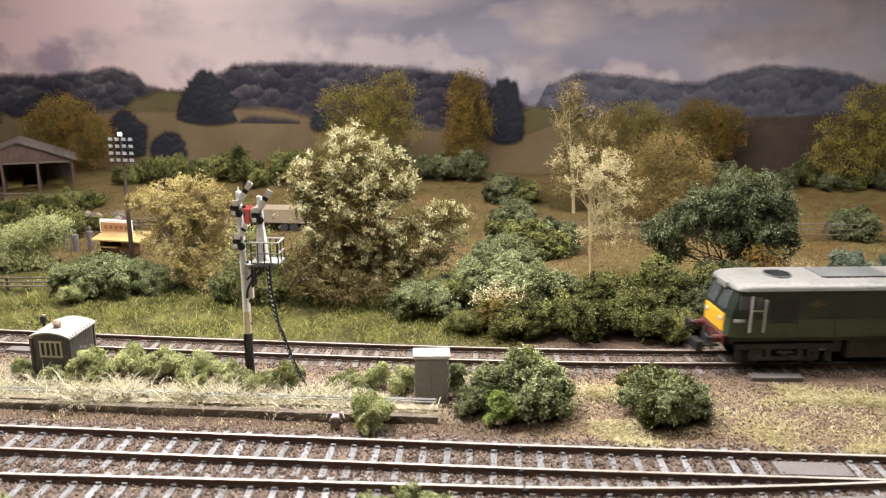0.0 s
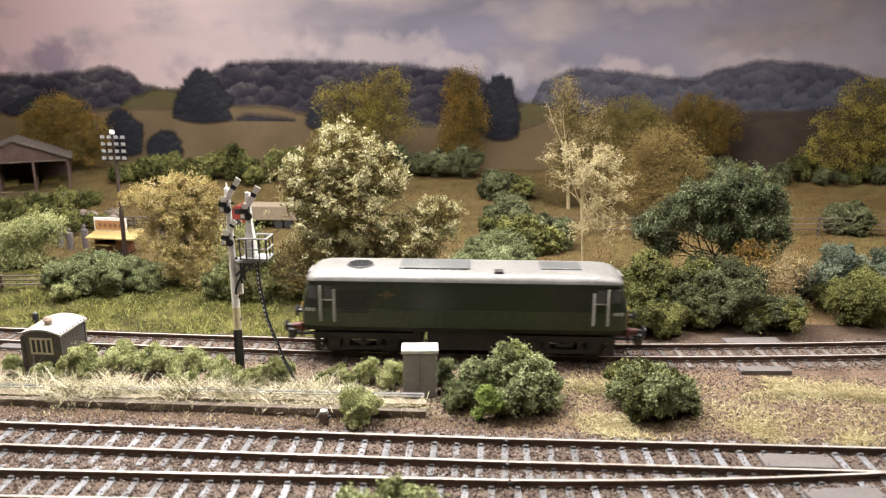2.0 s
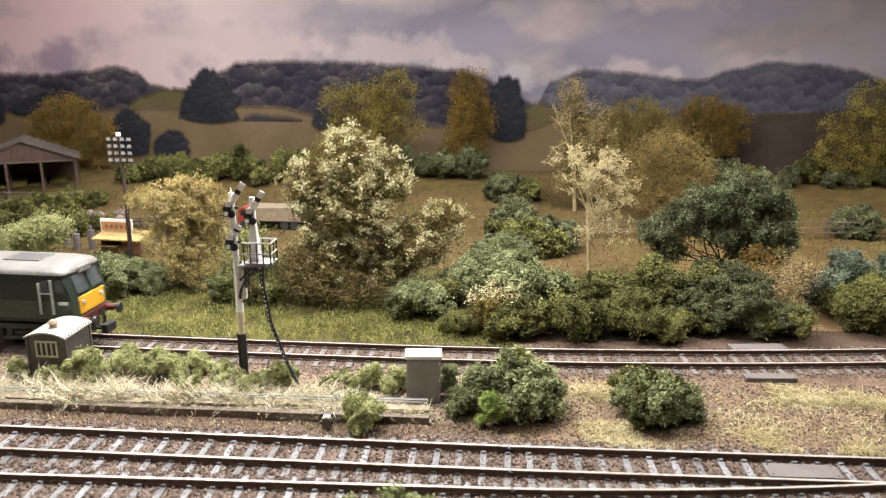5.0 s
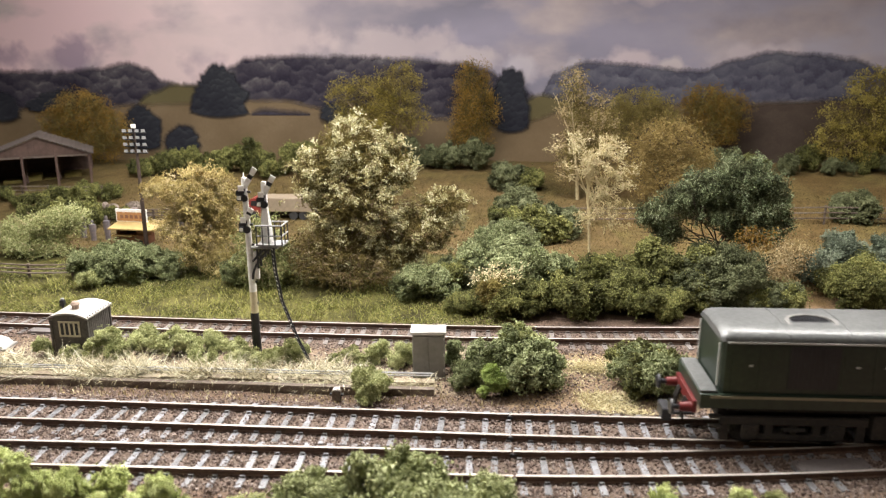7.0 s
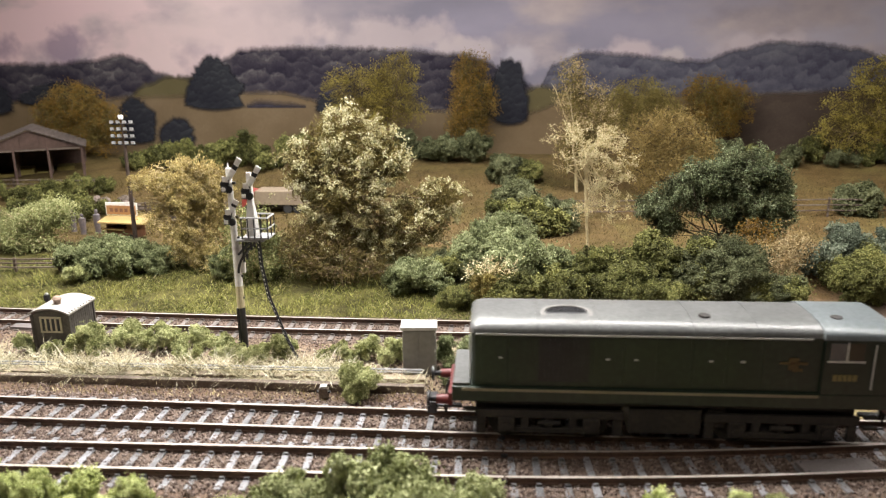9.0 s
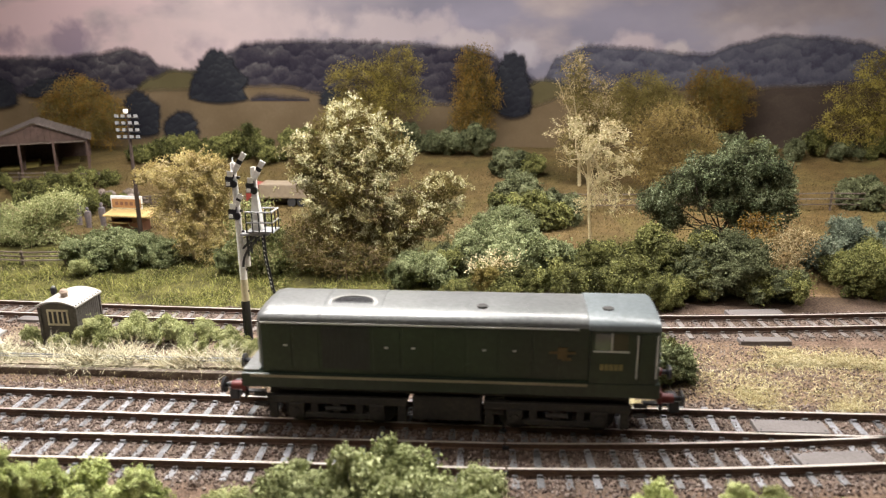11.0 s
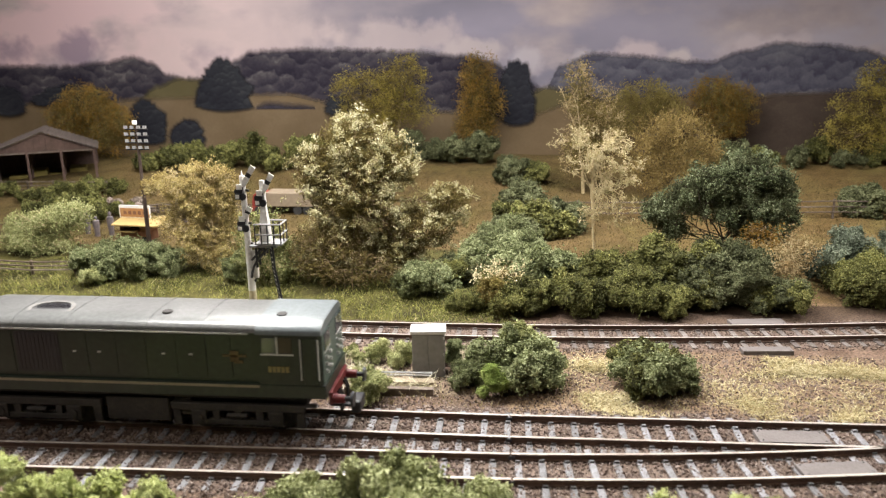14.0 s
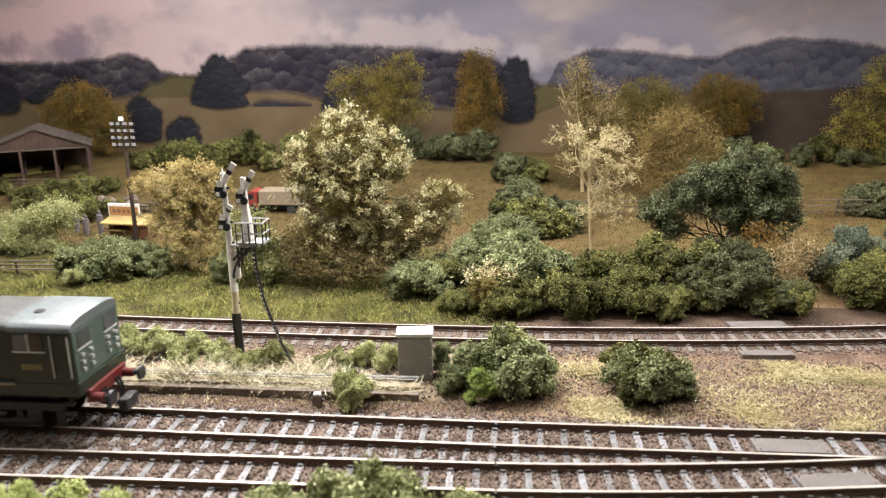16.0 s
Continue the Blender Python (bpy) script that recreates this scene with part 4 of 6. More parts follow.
def make_twin_cab_loco():
    t = thing("twin_cab_locomotive", (0, 0, 0), "two-tone green twin-cab diesel locomotive with a pale grey roof", "model locomotive")

    def rake(z):
        return 0.0 if z < 27.5 else (z - 27.5) * 0.34

    def ring(x, half, zs):
        s = -1 if x < 0 else 1
        out = []
        for side in (-1, 1):
            for z in zs if side < 0 else zs[::-1]:
                out.append((x - s * rake(z) * (1 if abs(x) > 70 else 0), side * half, z))
        return out

    def shell(name, mat, zs, label):
        bm = bmesh.new()
        loft(bm, [ring(-80.6, 12.5, zs), ring(-79.4, 15.4, zs), ring(-75, 16.8, zs), ring(-60, 17.1, zs), ring(60, 17.1, zs), ring(75, 16.8, zs), ring(79.4, 15.4, zs), ring(80.6, 12.5, zs)])
        return part(name, bm, mat, t, label, True)

    low = shell("lower_body", GREEN_LIGHT, [17.2, 22, 26.4], "lighter green lower body band")
    up = shell("upper_body", GREEN_DARK, [26.45, 31, 36, 40.4], "dark green upper body")
    one("solebar", UNDER, t, [(-78, 78, -15.6, 15.6, 14.6, 17.3)], 0.3)
    bm = bmesh.new()
    loft(bm, [arch(-77.6, 11.5, 40.4, 41.2), arch(-77.0, 14.8, 40.4, 42.4), arch(-75.2, 16.4, 40.4, 43.7), arch(-71.5, 17.1, 40.4, 44.7), arch(-65, 17.3, 40.4, 45.2), arch(65, 17.3, 40.4, 45.2), arch(71.5, 17.1, 40.4, 44.7), arch(75.2, 16.4, 40.4, 43.7), arch(77.0, 14.8, 40.4, 42.4), arch(77.6, 11.5, 40.4, 41.2)])
    roof = part("roof", bm, ROOF_PALE, t, "pale grey domed roof", True)
    each("roof_panel", ROOF_GREY, roof, [(-32, 3, -8.6, 8.6, 44.3, 45.7), (38, 58, -7, 7, 44.3, 45.65)], 0.3)
    bm = bmesh.new()
    for k in range(7):
        box(bm, -30 + k * 4.6, -26.4 + k * 4.6, -9.0, -8.5, 44.5, 45.4)
    box(bm, -60, -22, -13.4, -12.9, 43.2, 43.9)
    box(bm, -4, 28, -13.4, -12.9, 43.2, 43.9)
    box(bm, 34, 66, -13.4, -12.9, 43.2, 43.9)
    part("roof_slot", bm, BLACK, roof, "dark slots and seams in the roof")
    bm = bmesh.new()
    box(bm, 15, 19.5, -13.2, -8.6, 42.8, 45.6, bevel=0.4)
    part("exhaust_hatch", bm, UNDER, roof, "sooty roof hatch")
    bm = bmesh.new()
    rod(bm, (-52, -2.5, 44.6), (-52, -2.5, 45.8), 7.2, 6.6, n=24)
    fan = part("fan_ring", bm, ROOF_GREY, roof, "", True)
    bm = bmesh.new()
    for k in range(-4, 5):
        rr = math.sqrt(1 - (k / 5.0) ** 2) * 6
        box(bm, -52 - rr, -52 + rr, -2.5 + k * 1.3 - 0.4, -2.5 + k * 1.3 + 0.4, 45.7, 46.0)
    part("fan_grille", bm, BLACK, fan, "dark roof fan grille")
    for s in (-1, 1):
        y = s * 17.15
        one("cantrail", GREEN_DARK, up, [(-73, 73, y - 0.25, y + 0.25, 39.8, 40.7)], 0.0)
        each("lower_panel", GREEN_LIGHT, low, [(x, x + 17.5, y - 0.2, y + 0.2, 18.2, 26.0) for x in (-46, -27.5, -9, 9.5, 28, 44)], 0.15)
        one("waist_bead", GREEN_LIGHT, low, [(-46, 61, y - 0.3, y + 0.3, 25.9, 26.5)], 0.0)
        one("side_grille", BLACK, up, [(-60, -46.5, y - 0.15 + 0.05 * s, y + 0.15 + 0.05 * s, 24.5 + k * 1.5, 25.5 + k * 1.5) for k in range(8)], 0.0, "dark louvred body side grille")
        bm = bmesh.new()
        for q in ((-41.5, -33.5, 33.4, 34.6), (-38.8, -36.2, 32.4, 36.0)):
            box(bm, q[0], q[1], y - 0.22, y + 0.22, q[2], q[3], bevel=0.1)
        part("crest", bm, CREST, up, "small gold crest")
        for e in (-1, 1):
            each("cab_window", GLASS, up, [(min(e * 71.8, e * 76.2), max(e * 71.8, e * 76.2), s * 16.75 - 0.35, s * 16.75 + 0.35, 31.4, 38.2), (min(e * 64.6, e * 68.6), max(e * 64.6, e * 68.6), y - 0.2, y + 0.2, 31.4, 38.2)], 0.12, "cab side window and door light")
            one("window_frame", SILVER, up, [(min(e * 64.0, e * 69.2), max(e * 64.0, e * 69.2), y - 0.24, y + 0.24, 30.6, 31.3)], 0.0)
            rods("handrail", SILVER, up, [((e * 70.2, s * 17.5, 20.0), (e * 70.2, s * 17.5, 38.4)), ((e * 63.4, s * 17.6, 20.0), (e * 63.4, s * 17.6, 36.5))], 0.6, "silver door handrail")
            one("number_panel", SILVER, up, [(e * 75.5 - 2.4 + k * 1.3, e * 75.5 - 1.5 + k * 1.3, s * 16.75 - 0.3, s * 16.75 + 0.3, 25.0, 26.6) for k in range(4)], 0.0, "pale number bars")
    for e in (-1, 1):
        one("warning_panel", YELLOW, low, [(min(e * 80.2, e * 81.0), max(e * 80.2, e * 81.0), -11.2, 11.2, 18.4, 27.6)], 0.3, "small yellow warning panel")
        for s in (-1, 1):
            bm = bmesh.new()
            loft(bm, [[(e * (80.9 - rake(z) + d), s * 6.4 + w, z) for z, w in ((29.6, -4.9), (38.6, -4.6), (38.6, 4.4), (29.6, 4.9))] for d in (-0.5, 0.25)])
            part("windscreen", bm, GLASS, up, "raked cab windscreen")
            bm = bmesh.new()
            rod(bm, (e * 80.8, s * 8.0, 24.5), (e * 81.8, s * 8.0, 24.5), 1.1, n=10)
            part("marker_lamp", bm, SILVER, low, "round marker lamp", True)
        one("headcode_box", ROOF_PALE, up, [(min(e * 76.5, e * 78.6), max(e * 76.5, e * 78.6), -5.5, 5.5, 38.8, 42.2)], 0.5, "pale headcode box")
    one("fuel_tank", UNDER, t, [(-18, 24, -14.6, 14.6, 4.6, 14.8), (-26, -20, -13.5, 13.5, 7.5, 14.8)], 0.7, "black underslung tank")
    sets = bogie(t, -50, 25, 14.5) + bogie(t, 50, 25, 14.5)
    for s in (-1, 1):
        end_gear(t, s, 80.0, 14.0, 12.6, 17.4, RED_DIRTY, "grimy red")
    return t, sets


# ---- lineside things ----
def make_signal(x, y):
    t = thing("bracket_signal", (x, y, GROUND_Z), "tall white bracket semaphore signal with raised arms and a bent ladder", "railway signal")
    bm = bmesh.new()
    rod(bm, (0, 0, 0), (-0.2, 0, 25), 2.0, 1.9, n=12)
    rod(bm, (0, 0, 0), (0, 0, 2.5), 2.4, 2.0, n=12)
    box(bm, -1.9, -1.3, -1.9, -1.3, 3, 25)
    part("post_base", bm, BLACK, t, "black base of the post", True)
    bm = bmesh.new()
    rod(bm, (-0.2, 0, 25), (-0.3, 0, 36), 1.9, 1.85, n=12)
    part("post_band", bm, CREAM, t, "cream band of the post", True)
    bm = bmesh.new()
    rod(bm, (-0.3, 0, 36), (-0.9, 0, 93), 1.85, 1.3, n=12)
    rod(bm, (-0.9, 0, 93), (-0.9, 0, 95.5), 0.5, 0.15, n=8)
    part("post", bm, WHITE, t, "", True)
    bm = bmesh.new()
    for z in (30, 41, 52, 60, 70, 78, 86):
        box(bm, -2.0, 2.0, -0.5, 0.5, z - 0.5, z + 0.5)
    part("post_fitting", bm, BLACK, t, "small black fittings on the post")

    def arm(px, pz, lift, length):
        """A raised arm seen from behind, with its spectacle plate and balance weight."""
        bm = bmesh.new()
        c, s = math.cos(radians(lift)), math.sin(radians(lift))

        def at(u, v, d):
            return (px + u * c - v * s, -1.9 + d, pz + u * s + v * c)
        for u0, u1, mi in ((0.5, length * 0.5, 0), (length * 0.5, length * 0.68, 1), (length * 0.68, length, 0)):
            loft(bm, [[at(u0, -1.15, d), at(u0, 1.15, d), at(u0, 1.15, d + 0.5), at(u0, -1.15, d + 0.5)] for d in (0.0,)] + [[at(u1, -1.35, 0), at(u1, 1.35, 0), at(u1, 1.35, 0.5), at(u1, -1.35, 0.5)]], mi=mi)
        blade = part("signal_arm", bm, [WHITE, BLACK], t, "white arm with a black stripe, raised")
        bm = bmesh.new()
        for u, v in ((-2.6, 0.6), (-3.6, -2.4)):
            q = at(u, v, 0)
            rod(bm, (q[0], -2.2, q[2]), (q[0], -1.2, q[2]), 1.75, n=14)
        rod(bm, at(0.6, -0.2, 0.2), at(-4.2, -1.5, 0.2), 0.55, n=6)
        box(bm, px - 3.4, px - 0.6, -2.5, 0.5, pz - 5.6, pz - 2.6, bevel=0.3)
        rod(bm, (px - 2.4, -1.2, pz - 2.8), (px - 2.4, -1.2, pz - 1.4), 0.9, 0.5, n=8)
        part("spectacle", bm, BLACK, blade, "black spectacle plate and lamp", True)
        bm = bmesh.new()
        box(bm, px - 3.0, px - 1.2, -2.75, -2.45, pz - 5.0, pz - 3.2)
        box(bm, px - 2.4, px + 0.4, -2.3, -1.9, pz - 0.8, pz + 1.8)
        part("lamp_back", bm, WHITE, blade, "white back light")

    arm(-0.9, 87.5, 58, 12)
    arm(-0.9, 72.0, 62, 7)
    # bracket and landing
    bm = bmesh.new()
    box(bm, 1, 14.5, -3.4, 3.4, 58.6, 59.6, bevel=0.2)
    box(bm, 4.5, 17.8, -5.2, 5.2, 60.4, 61.2, bevel=0.2)
    part("landing", bm, GALV, t, "pale grey landing of the bracket")
    curve = [(0.8 + 9.5 * u ** 1.9, 43 + 15.5 * u) for u in (k / 7 for k in range(8))]
    lines = [((a[0], s, a[1]), (b[0], s, b[1])) for s in (-2.2, 2.2) for a, b in zip(curve, curve[1:])]
    lines += [((1.4, s, 52), (7.5, s, 58.4)) for s in (-2.2, 2.2)] + [((4.0, s, 48.5), (4.0, s, 58.4)) for s in (-2.2, 2.2)] + [((8.0, s, 54.6), (8.0, s, 58.4)) for s in (-2.2, 2.2)]
    rods("bracket_brace", BLACK, t, lines, 0.6, "black curved bracket brace")
    one("bracket_plate", WHITE, t, [(1.4, 3.6, -1.0, 1.0, 42.5, 56.5)], 0.3, "white plate beside the post")
    posts = [(5, -5), (5, 5), (11, -5), (11, 5), (17.4, -5), (17.4, 5), (8, -5), (14, -5), (14, 5), (17.4, 0)]
    rods("landing_post", BLACK, t, [((px, py, 60.6), (px, py, 70.5)) for px, py in posts], 0.32, "black handrail post")
    rods("landing_rail", GALV, t, [((4.6, -5, 70.5), (17.8, -5, 70.5)), ((4.6, 5, 70.5), (17.8, 5, 70.5)), ((17.4, -5, 70.5), (17.4, 5, 70.5)), ((5, -5, 65.5), (17.4, -5, 65.5)), ((17.4, -5, 65.5), (17.4, 5, 65.5))], 0.4, "pale handrail")
    bm = bmesh.new()
    loft(bm, [[(8.6 + w * a, w * b, z) for a, b in ((-1, -1), (1, -1), (1, 1), (-1, 1))] for z, w in ((61, 2.4), (69, 2.1), (77, 1.3), (91, 1.0))])
    part("doll_post", bm, WHITE, t, "white tapered doll post")
    arm(8.6, 84.5, 60, 11)
    # ladder, bent half way down
    path = [((12.0, -3.2, 59.5), (12.6, -3.4, 48)), ((12.6, -3.4, 48), (15.4, -4.6, 33)), ((15.4, -4.6, 33), (23.5, -8.2, 14)), ((23.5, -8.2, 14), (31.8, -12, 0))]
    side = [((a[0] + o, a[1] - o * 1.3, a[2]), (b[0] + o, b[1] - o * 1.3, b[2])) for o in (-0.75, 0.75) for a, b in path]
    for o in (0, 1):
        rods("ladder_stile", BLACK, t, side[4 * o:4 * o + 4], 0.55, "black ladder stile")
    rungs = []
    for a, b in path:
        n = max(2, int((Vector(b) - Vector(a)).length / 2.1))
        for k in range(n):
            p = Vector(a).lerp(Vector(b), (k + 0.5) / n)
            rungs.append(((p.x - 0.75, p.y + 0.95, p.z), (p.x + 0.75, p.y - 1.35, p.z)))
    # white on the rungs stands in for the glints on a black ladder
    rods("ladder_rung", WHITE, t, rungs, 0.34, "ladder rung, coloured white for its highlight")
    return t


def make_hut(x, y, turn):
    t = thing("platelayers_hut", (x, y, GROUND_Z), "small grey boarded lineside hut with a pale arched roof", "hut", "", turn)
    w, d, h = 9.4, 11.0, 20.6

    def rise(u):
        return h + 2.4 * (1 - (u / w) ** 2)
    walls = bmesh.new()
    ring = [(-w, 0), (w, 0)] + [(w - 2 * w * k / 10, rise(w - 2 * w * k / 10)) for k in range(11)]
    loft(walls, [[(u, v, z) for u, z in ring] for v in (-d, d)])
    body = part("wall", walls, HUT_WALL, t)
    for s in (-1, 1):
        each("board", HUT_WALL, body, [(s * (w + 0.12) - 0.22, s * (w + 0.12) + 0.22, -d + 0.2 + k * 1.75, -d + 1.75 + k * 1.75, 0.2, h - 0.1) for k in range(12)], 0.08, "grey upright boards")
        each("corner_post", HUT_WALL, body, [(s * w - 0.7, s * w + 0.7, v - 0.6, v + 0.6, 0, h) for v in (-d, d)], 0.12)
    bm = bmesh.new()
    top = [(-w - 1.2 + (2 * w + 2.4) * k / 14) for k in range(15)]

    def lid(u, e):
        return h + 0.4 + e + 2.6 * (1 - (u / (w + 1.2)) ** 2)
    prof = [(u, lid(u, 0.0)) for u in top] + [(u, lid(u, 0.8)) for u in top[::-1]]
    loft(bm, [[(u, v, z) for u, z in prof] for v in (-d - 1.3, d + 1.3)])
    roof = part("roof", bm, HUT_ROOF, t, "pale felted arched roof", True)
    bm = bmesh.new()
    for k in range(9):
        for u in (w + 0.7,):
            rod(bm, (u, -d + k * 2.6, lid(u, 0.7)), (u, -d + k * 2.6, lid(u, 1.3)), 0.35, n=6)
    part("roof_nail", bm, HUT_WALL, roof)
    bm = bmesh.new()
    loft(bm, [[(0.6 + r * math.cos(a), -4.5 + r * math.sin(a), z) for a in (2 * math.pi * k / 14 for k in range(14))] for r, z in ((1.7, h + 1.5), (1.7, h + 5.4), (2.3, h + 6.2), (1.6, h + 7.4), (0.5, h + 7.9))])
    part("chimney", bm, TERRACOTTA, roof, "brown chimney cap", True)
    win = one("window_frame", WINDOW_FRAME, t, [(-5.6, 5.6, -d - 0.5, -d + 0.1, 18.8, 19.8), (-5.6, 5.6, -d - 0.5, -d + 0.1, 11.4, 12.4)] + [(u - 0.45, u + 0.45, -d - 0.5, -d + 0.1, 12.4, 18.8) for u in (-5.1, -2.55, 0, 2.55, 5.1)], 0.08, "cream window frame with upright bars")
    for k in range(4):
        one("pane", BLACK, win, [(-4.65 + k * 2.55, -3.0 + k * 2.55, -d - 0.2, -d + 0.05, 12.4, 18.8)], 0.0)
    return t


def make_cabinet(x, y, turn):
    t = thing("relay_cabinet", (x, y, GROUND_Z - 0.001), "plain grey lineside relay cabinet with a pale top", "equipment cabinet", "", turn)
    one("body", CABINET, t, [(-7.6, 7.6, -4.2, 4.2, 0, 22.6)], 0.25)
    # overhead light on the lid is put into its paler colour
    one("lid", CABINET_TOP, t, [(-8.4, 8.4, -5.0, 5.0, 22.6, 24.4)], 0.4, "grey lid, coloured paler for the light from above")
    one("door", CABINET, t, [(-7.0, -0.2, -4.5, -4.2, 1.6, 21.8), (0.2, 7.0, -4.5, -4.2, 1.6, 21.8)], 0.12)
    one("side_panel", CABINET, t, [(7.6, 7.85, -3.4, 3.4, 1.6, 21.8)], 0.1)
    one("hinge", CABINET_TOP, t, [(7.0, 7.5, -4.7, -4.4, z, z + 1.2) for z in (4, 12, 20)], 0.05)
    return t


def make_trunking():
    t = thing("cable_trunking", (0, 0, 0), "weathered timber cable trunking half covered by dry grass", "cable trunking")
    rng = random.Random(5)
    for k in range(12):
        x = -262 + k * 21.5
        one("lid_board", TIMBER, t, [(x, x + 21.0 + rng.uniform(-0.3, 0.3), 393.5 + rng.uniform(-0.5, 0.5) + 0.016 * (x + 262), 397.5 + 0.016 * (x + 262), -2.2 + rng.uniform(-0.3, 0.2), -0.9 + rng.uniform(-0.3, 0.2))], 0.15)
    one("side_beam", TIMBER_DARK, t, [(-265, -4, 389.6, 392.6, -4.8, -0.9)], 0.2, "dark side beam")
    for y, z in ((398.5, 0.3), (400.2, 0.6), (402.0, 0.2)):
        rods("signal_wire", GALV, t, [((-250, y, z), (-6, y + 3.2, z))], 0.28, "thin signal wire")
    each("trestle", TIMBER_DARK, t, [(x - 1.5, x + 1.5, 390.4, 393.0, -6, -1.8) for x in (-205, -160, -110, -60, -14)], 0.2)
    return t


def make_point_motor(x, y):
    t = thing("ground_signal", (x, y, GROUND_Z), "small dark brown ground signal with a white top", "ground signal")
    one("body", TIMBER_DARK, t, [(-2.0, 2.0, -1.5, 1.5, 0, 4.8)], 0.4)
    one("cap", WHITE, t, [(-1.5, 1.5, -1.3, 1.3, 4.8, 5.8)], 0.4, "white cap")
    one("bracket", BLACK, t, [(-3.0, 3.0, -0.8, 0.8, 2.2, 3.2)], 0.2)


def make_post_lamp(x, y):
    t = thing("buffer_lamp", (x, y, GROUND_Z), "small dark lineside lamp on a short post", "lamp")
    rods("post", BLACK, t, [((0, 0, 0), (0, 0, 8))], 0.9)
    one("lantern", BLACK, t, [(-1.3, 1.3, -1.3, 1.3, 7.6, 11.4)], 0.4)
    one("cap", GALV, t, [(-0.8, 0.8, -0.8, 0.8, 11.4, 12.4)], 0.3)


def make_floodlight(x, y):
    t = thing("floodlight_tower", (x, y, ground_height(x, y)), "tall brown yard lamp post with sixteen white floodlights", "lamp post")
    bm = bmesh.new()
    rod(bm, (0, 0, -1), (0.4, 0, 80), 1.7, 1.05, n=10)
    rod(bm, (0.4, 0, 80), (0.4, 0, 97), 0.7, 0.6, n=8)
    part("post", bm, LAMP_POST, t, "", True)
    for r in range(4):
        z = 80 + r * 4.6
        bar = one("lamp_bar", BLACK, t, [(-7.6, 8.4, -0.5, 0.5, z - 0.5, z + 0.3)], 0.1, "dark cross bar")
        for k in range(4):
            bm = bmesh.new()
            u = -6.4 + k * 4.5
            loft(bm, [[(u + w * a, -0.6 + v, z + 0.4 + (b + 1) * hh) for a, b in ((-1, -1), (1, -1), (1, 1), (-1, 1))] for v, w, hh in ((-1.6, 1.05, 1.05), (0.2, 0.85, 0.85), (1.0, 0.5, 0.6))])
            part("floodlight", bm, GALV, bar, "small white floodlight")
    one("top_lamp", WHITE, t, [(-1.4, 1.4, -1.6, 0.6, 96.8, 99.6)], 0.4, "white top lamp")


def make_barn():
    t = thing("dutch_barn", (-0.462, 0.83, -0.001), "open-sided barn with a rusty gable end and dark grey roof", "barn", "", 29)
    for s in (-1, 1):
        bm = bmesh.new()
        n = 24
        prof = [(s * 52.5 * k / n, 64.5 - 20.5 * k / n + (0.35 if k % 2 else -0.35)) for k in range(n + 1)]
        prof += [(u, z - 1.2) for u, z in prof[::-1]]
        loft(bm, [[(u, v, z) for u, z in prof] for v in (-3, 66)])
        part("roof", bm, BARN_ROOF, t, "grey corrugated roof slope")
    bm = bmesh.new()
    loft(bm, [[(-49, v, 43.4), (49, v, 43.4), (0, v, 62.4)] for v in (-0.6, 0.6)])
    gable = part("gable", bm, BARN_END, t, "rusty sheeted gable end")
    each("gable_sheet", BARN_END, gable, [(u - 2.7, u + 2.7, -1.2, -0.6, 43.5, 43.5 + max(2, 18.2 * (1 - (abs(u) + 2.7) / 49))) for u in range(-42, 43, 6)], 0.1)
    # posts take the dark sheet colour for the shade under the roof
    for u in (-48, -16, 16, 48):
        for v in (0, 32, 62):
            one("post", BARN_END, t, [(u - 1.2, u + 1.2, v - 1.2, v + 1.2, -8, 43.5)], 0.2)
    each("tie_beam", TIMBER_DARK, t, [(-49, 49, v - 0.8, v + 0.8, 41.5, 43.4) for v in (0, 32, 62)], 0.2)
    each("hay_bale", LEAF_UMBER, t, [(-40 + k * 20, -22 + k * 20, 36, 60, -6, 14 + 5 * (k % 2)) for k in range(4)], 1.5, "dim straw bale")
    # both walls are added to darken the open interior
    one("back_wall", BARN_END, t, [(-50, 50, 64, 65.4, -8, 44)], 0.2, "dark back wall, added to keep the barn interior dark")
    one("side_wall", BARN_END, t, [(-50.4, -49.2, 0, 64, -8, 43)], 0.2, "dark side wall, added to keep the barn interior dark")


def make_fence(x0, x1, y, mat, height, bays, label, group, lean=0.0):
    t = thing("post_and_rail_fence", (x0, y, 0), label, "fence", group)
    span = (x1 - x0) * 1000 / bays
    for k in range(bays + 1):
        z = ground_height(x0 + k * span / 1000, y + lean * k / bays) * 1000
        v = lean * 1000 * k / bays
        one("post", mat, t, [(k * span - 0.8, k * span + 0.8, v - 0.8, v + 0.8, z - 2, z + height)], 0.15)
    for k in range(bays):
        za, zb = (ground_height(x0 + q * span / 1000, y + lean * q / bays) * 1000 for q in (k, k + 1))
        for h in (0.34, 0.62, 0.9):
            rods("rail", mat, t, [((k * span, lean * 1000 * k / bays - 1.0, za + height * h), ((k + 1) * span, lean * 1000 * (k + 1) / bays - 1.0, zb + height * h))], 0.62, n=5)


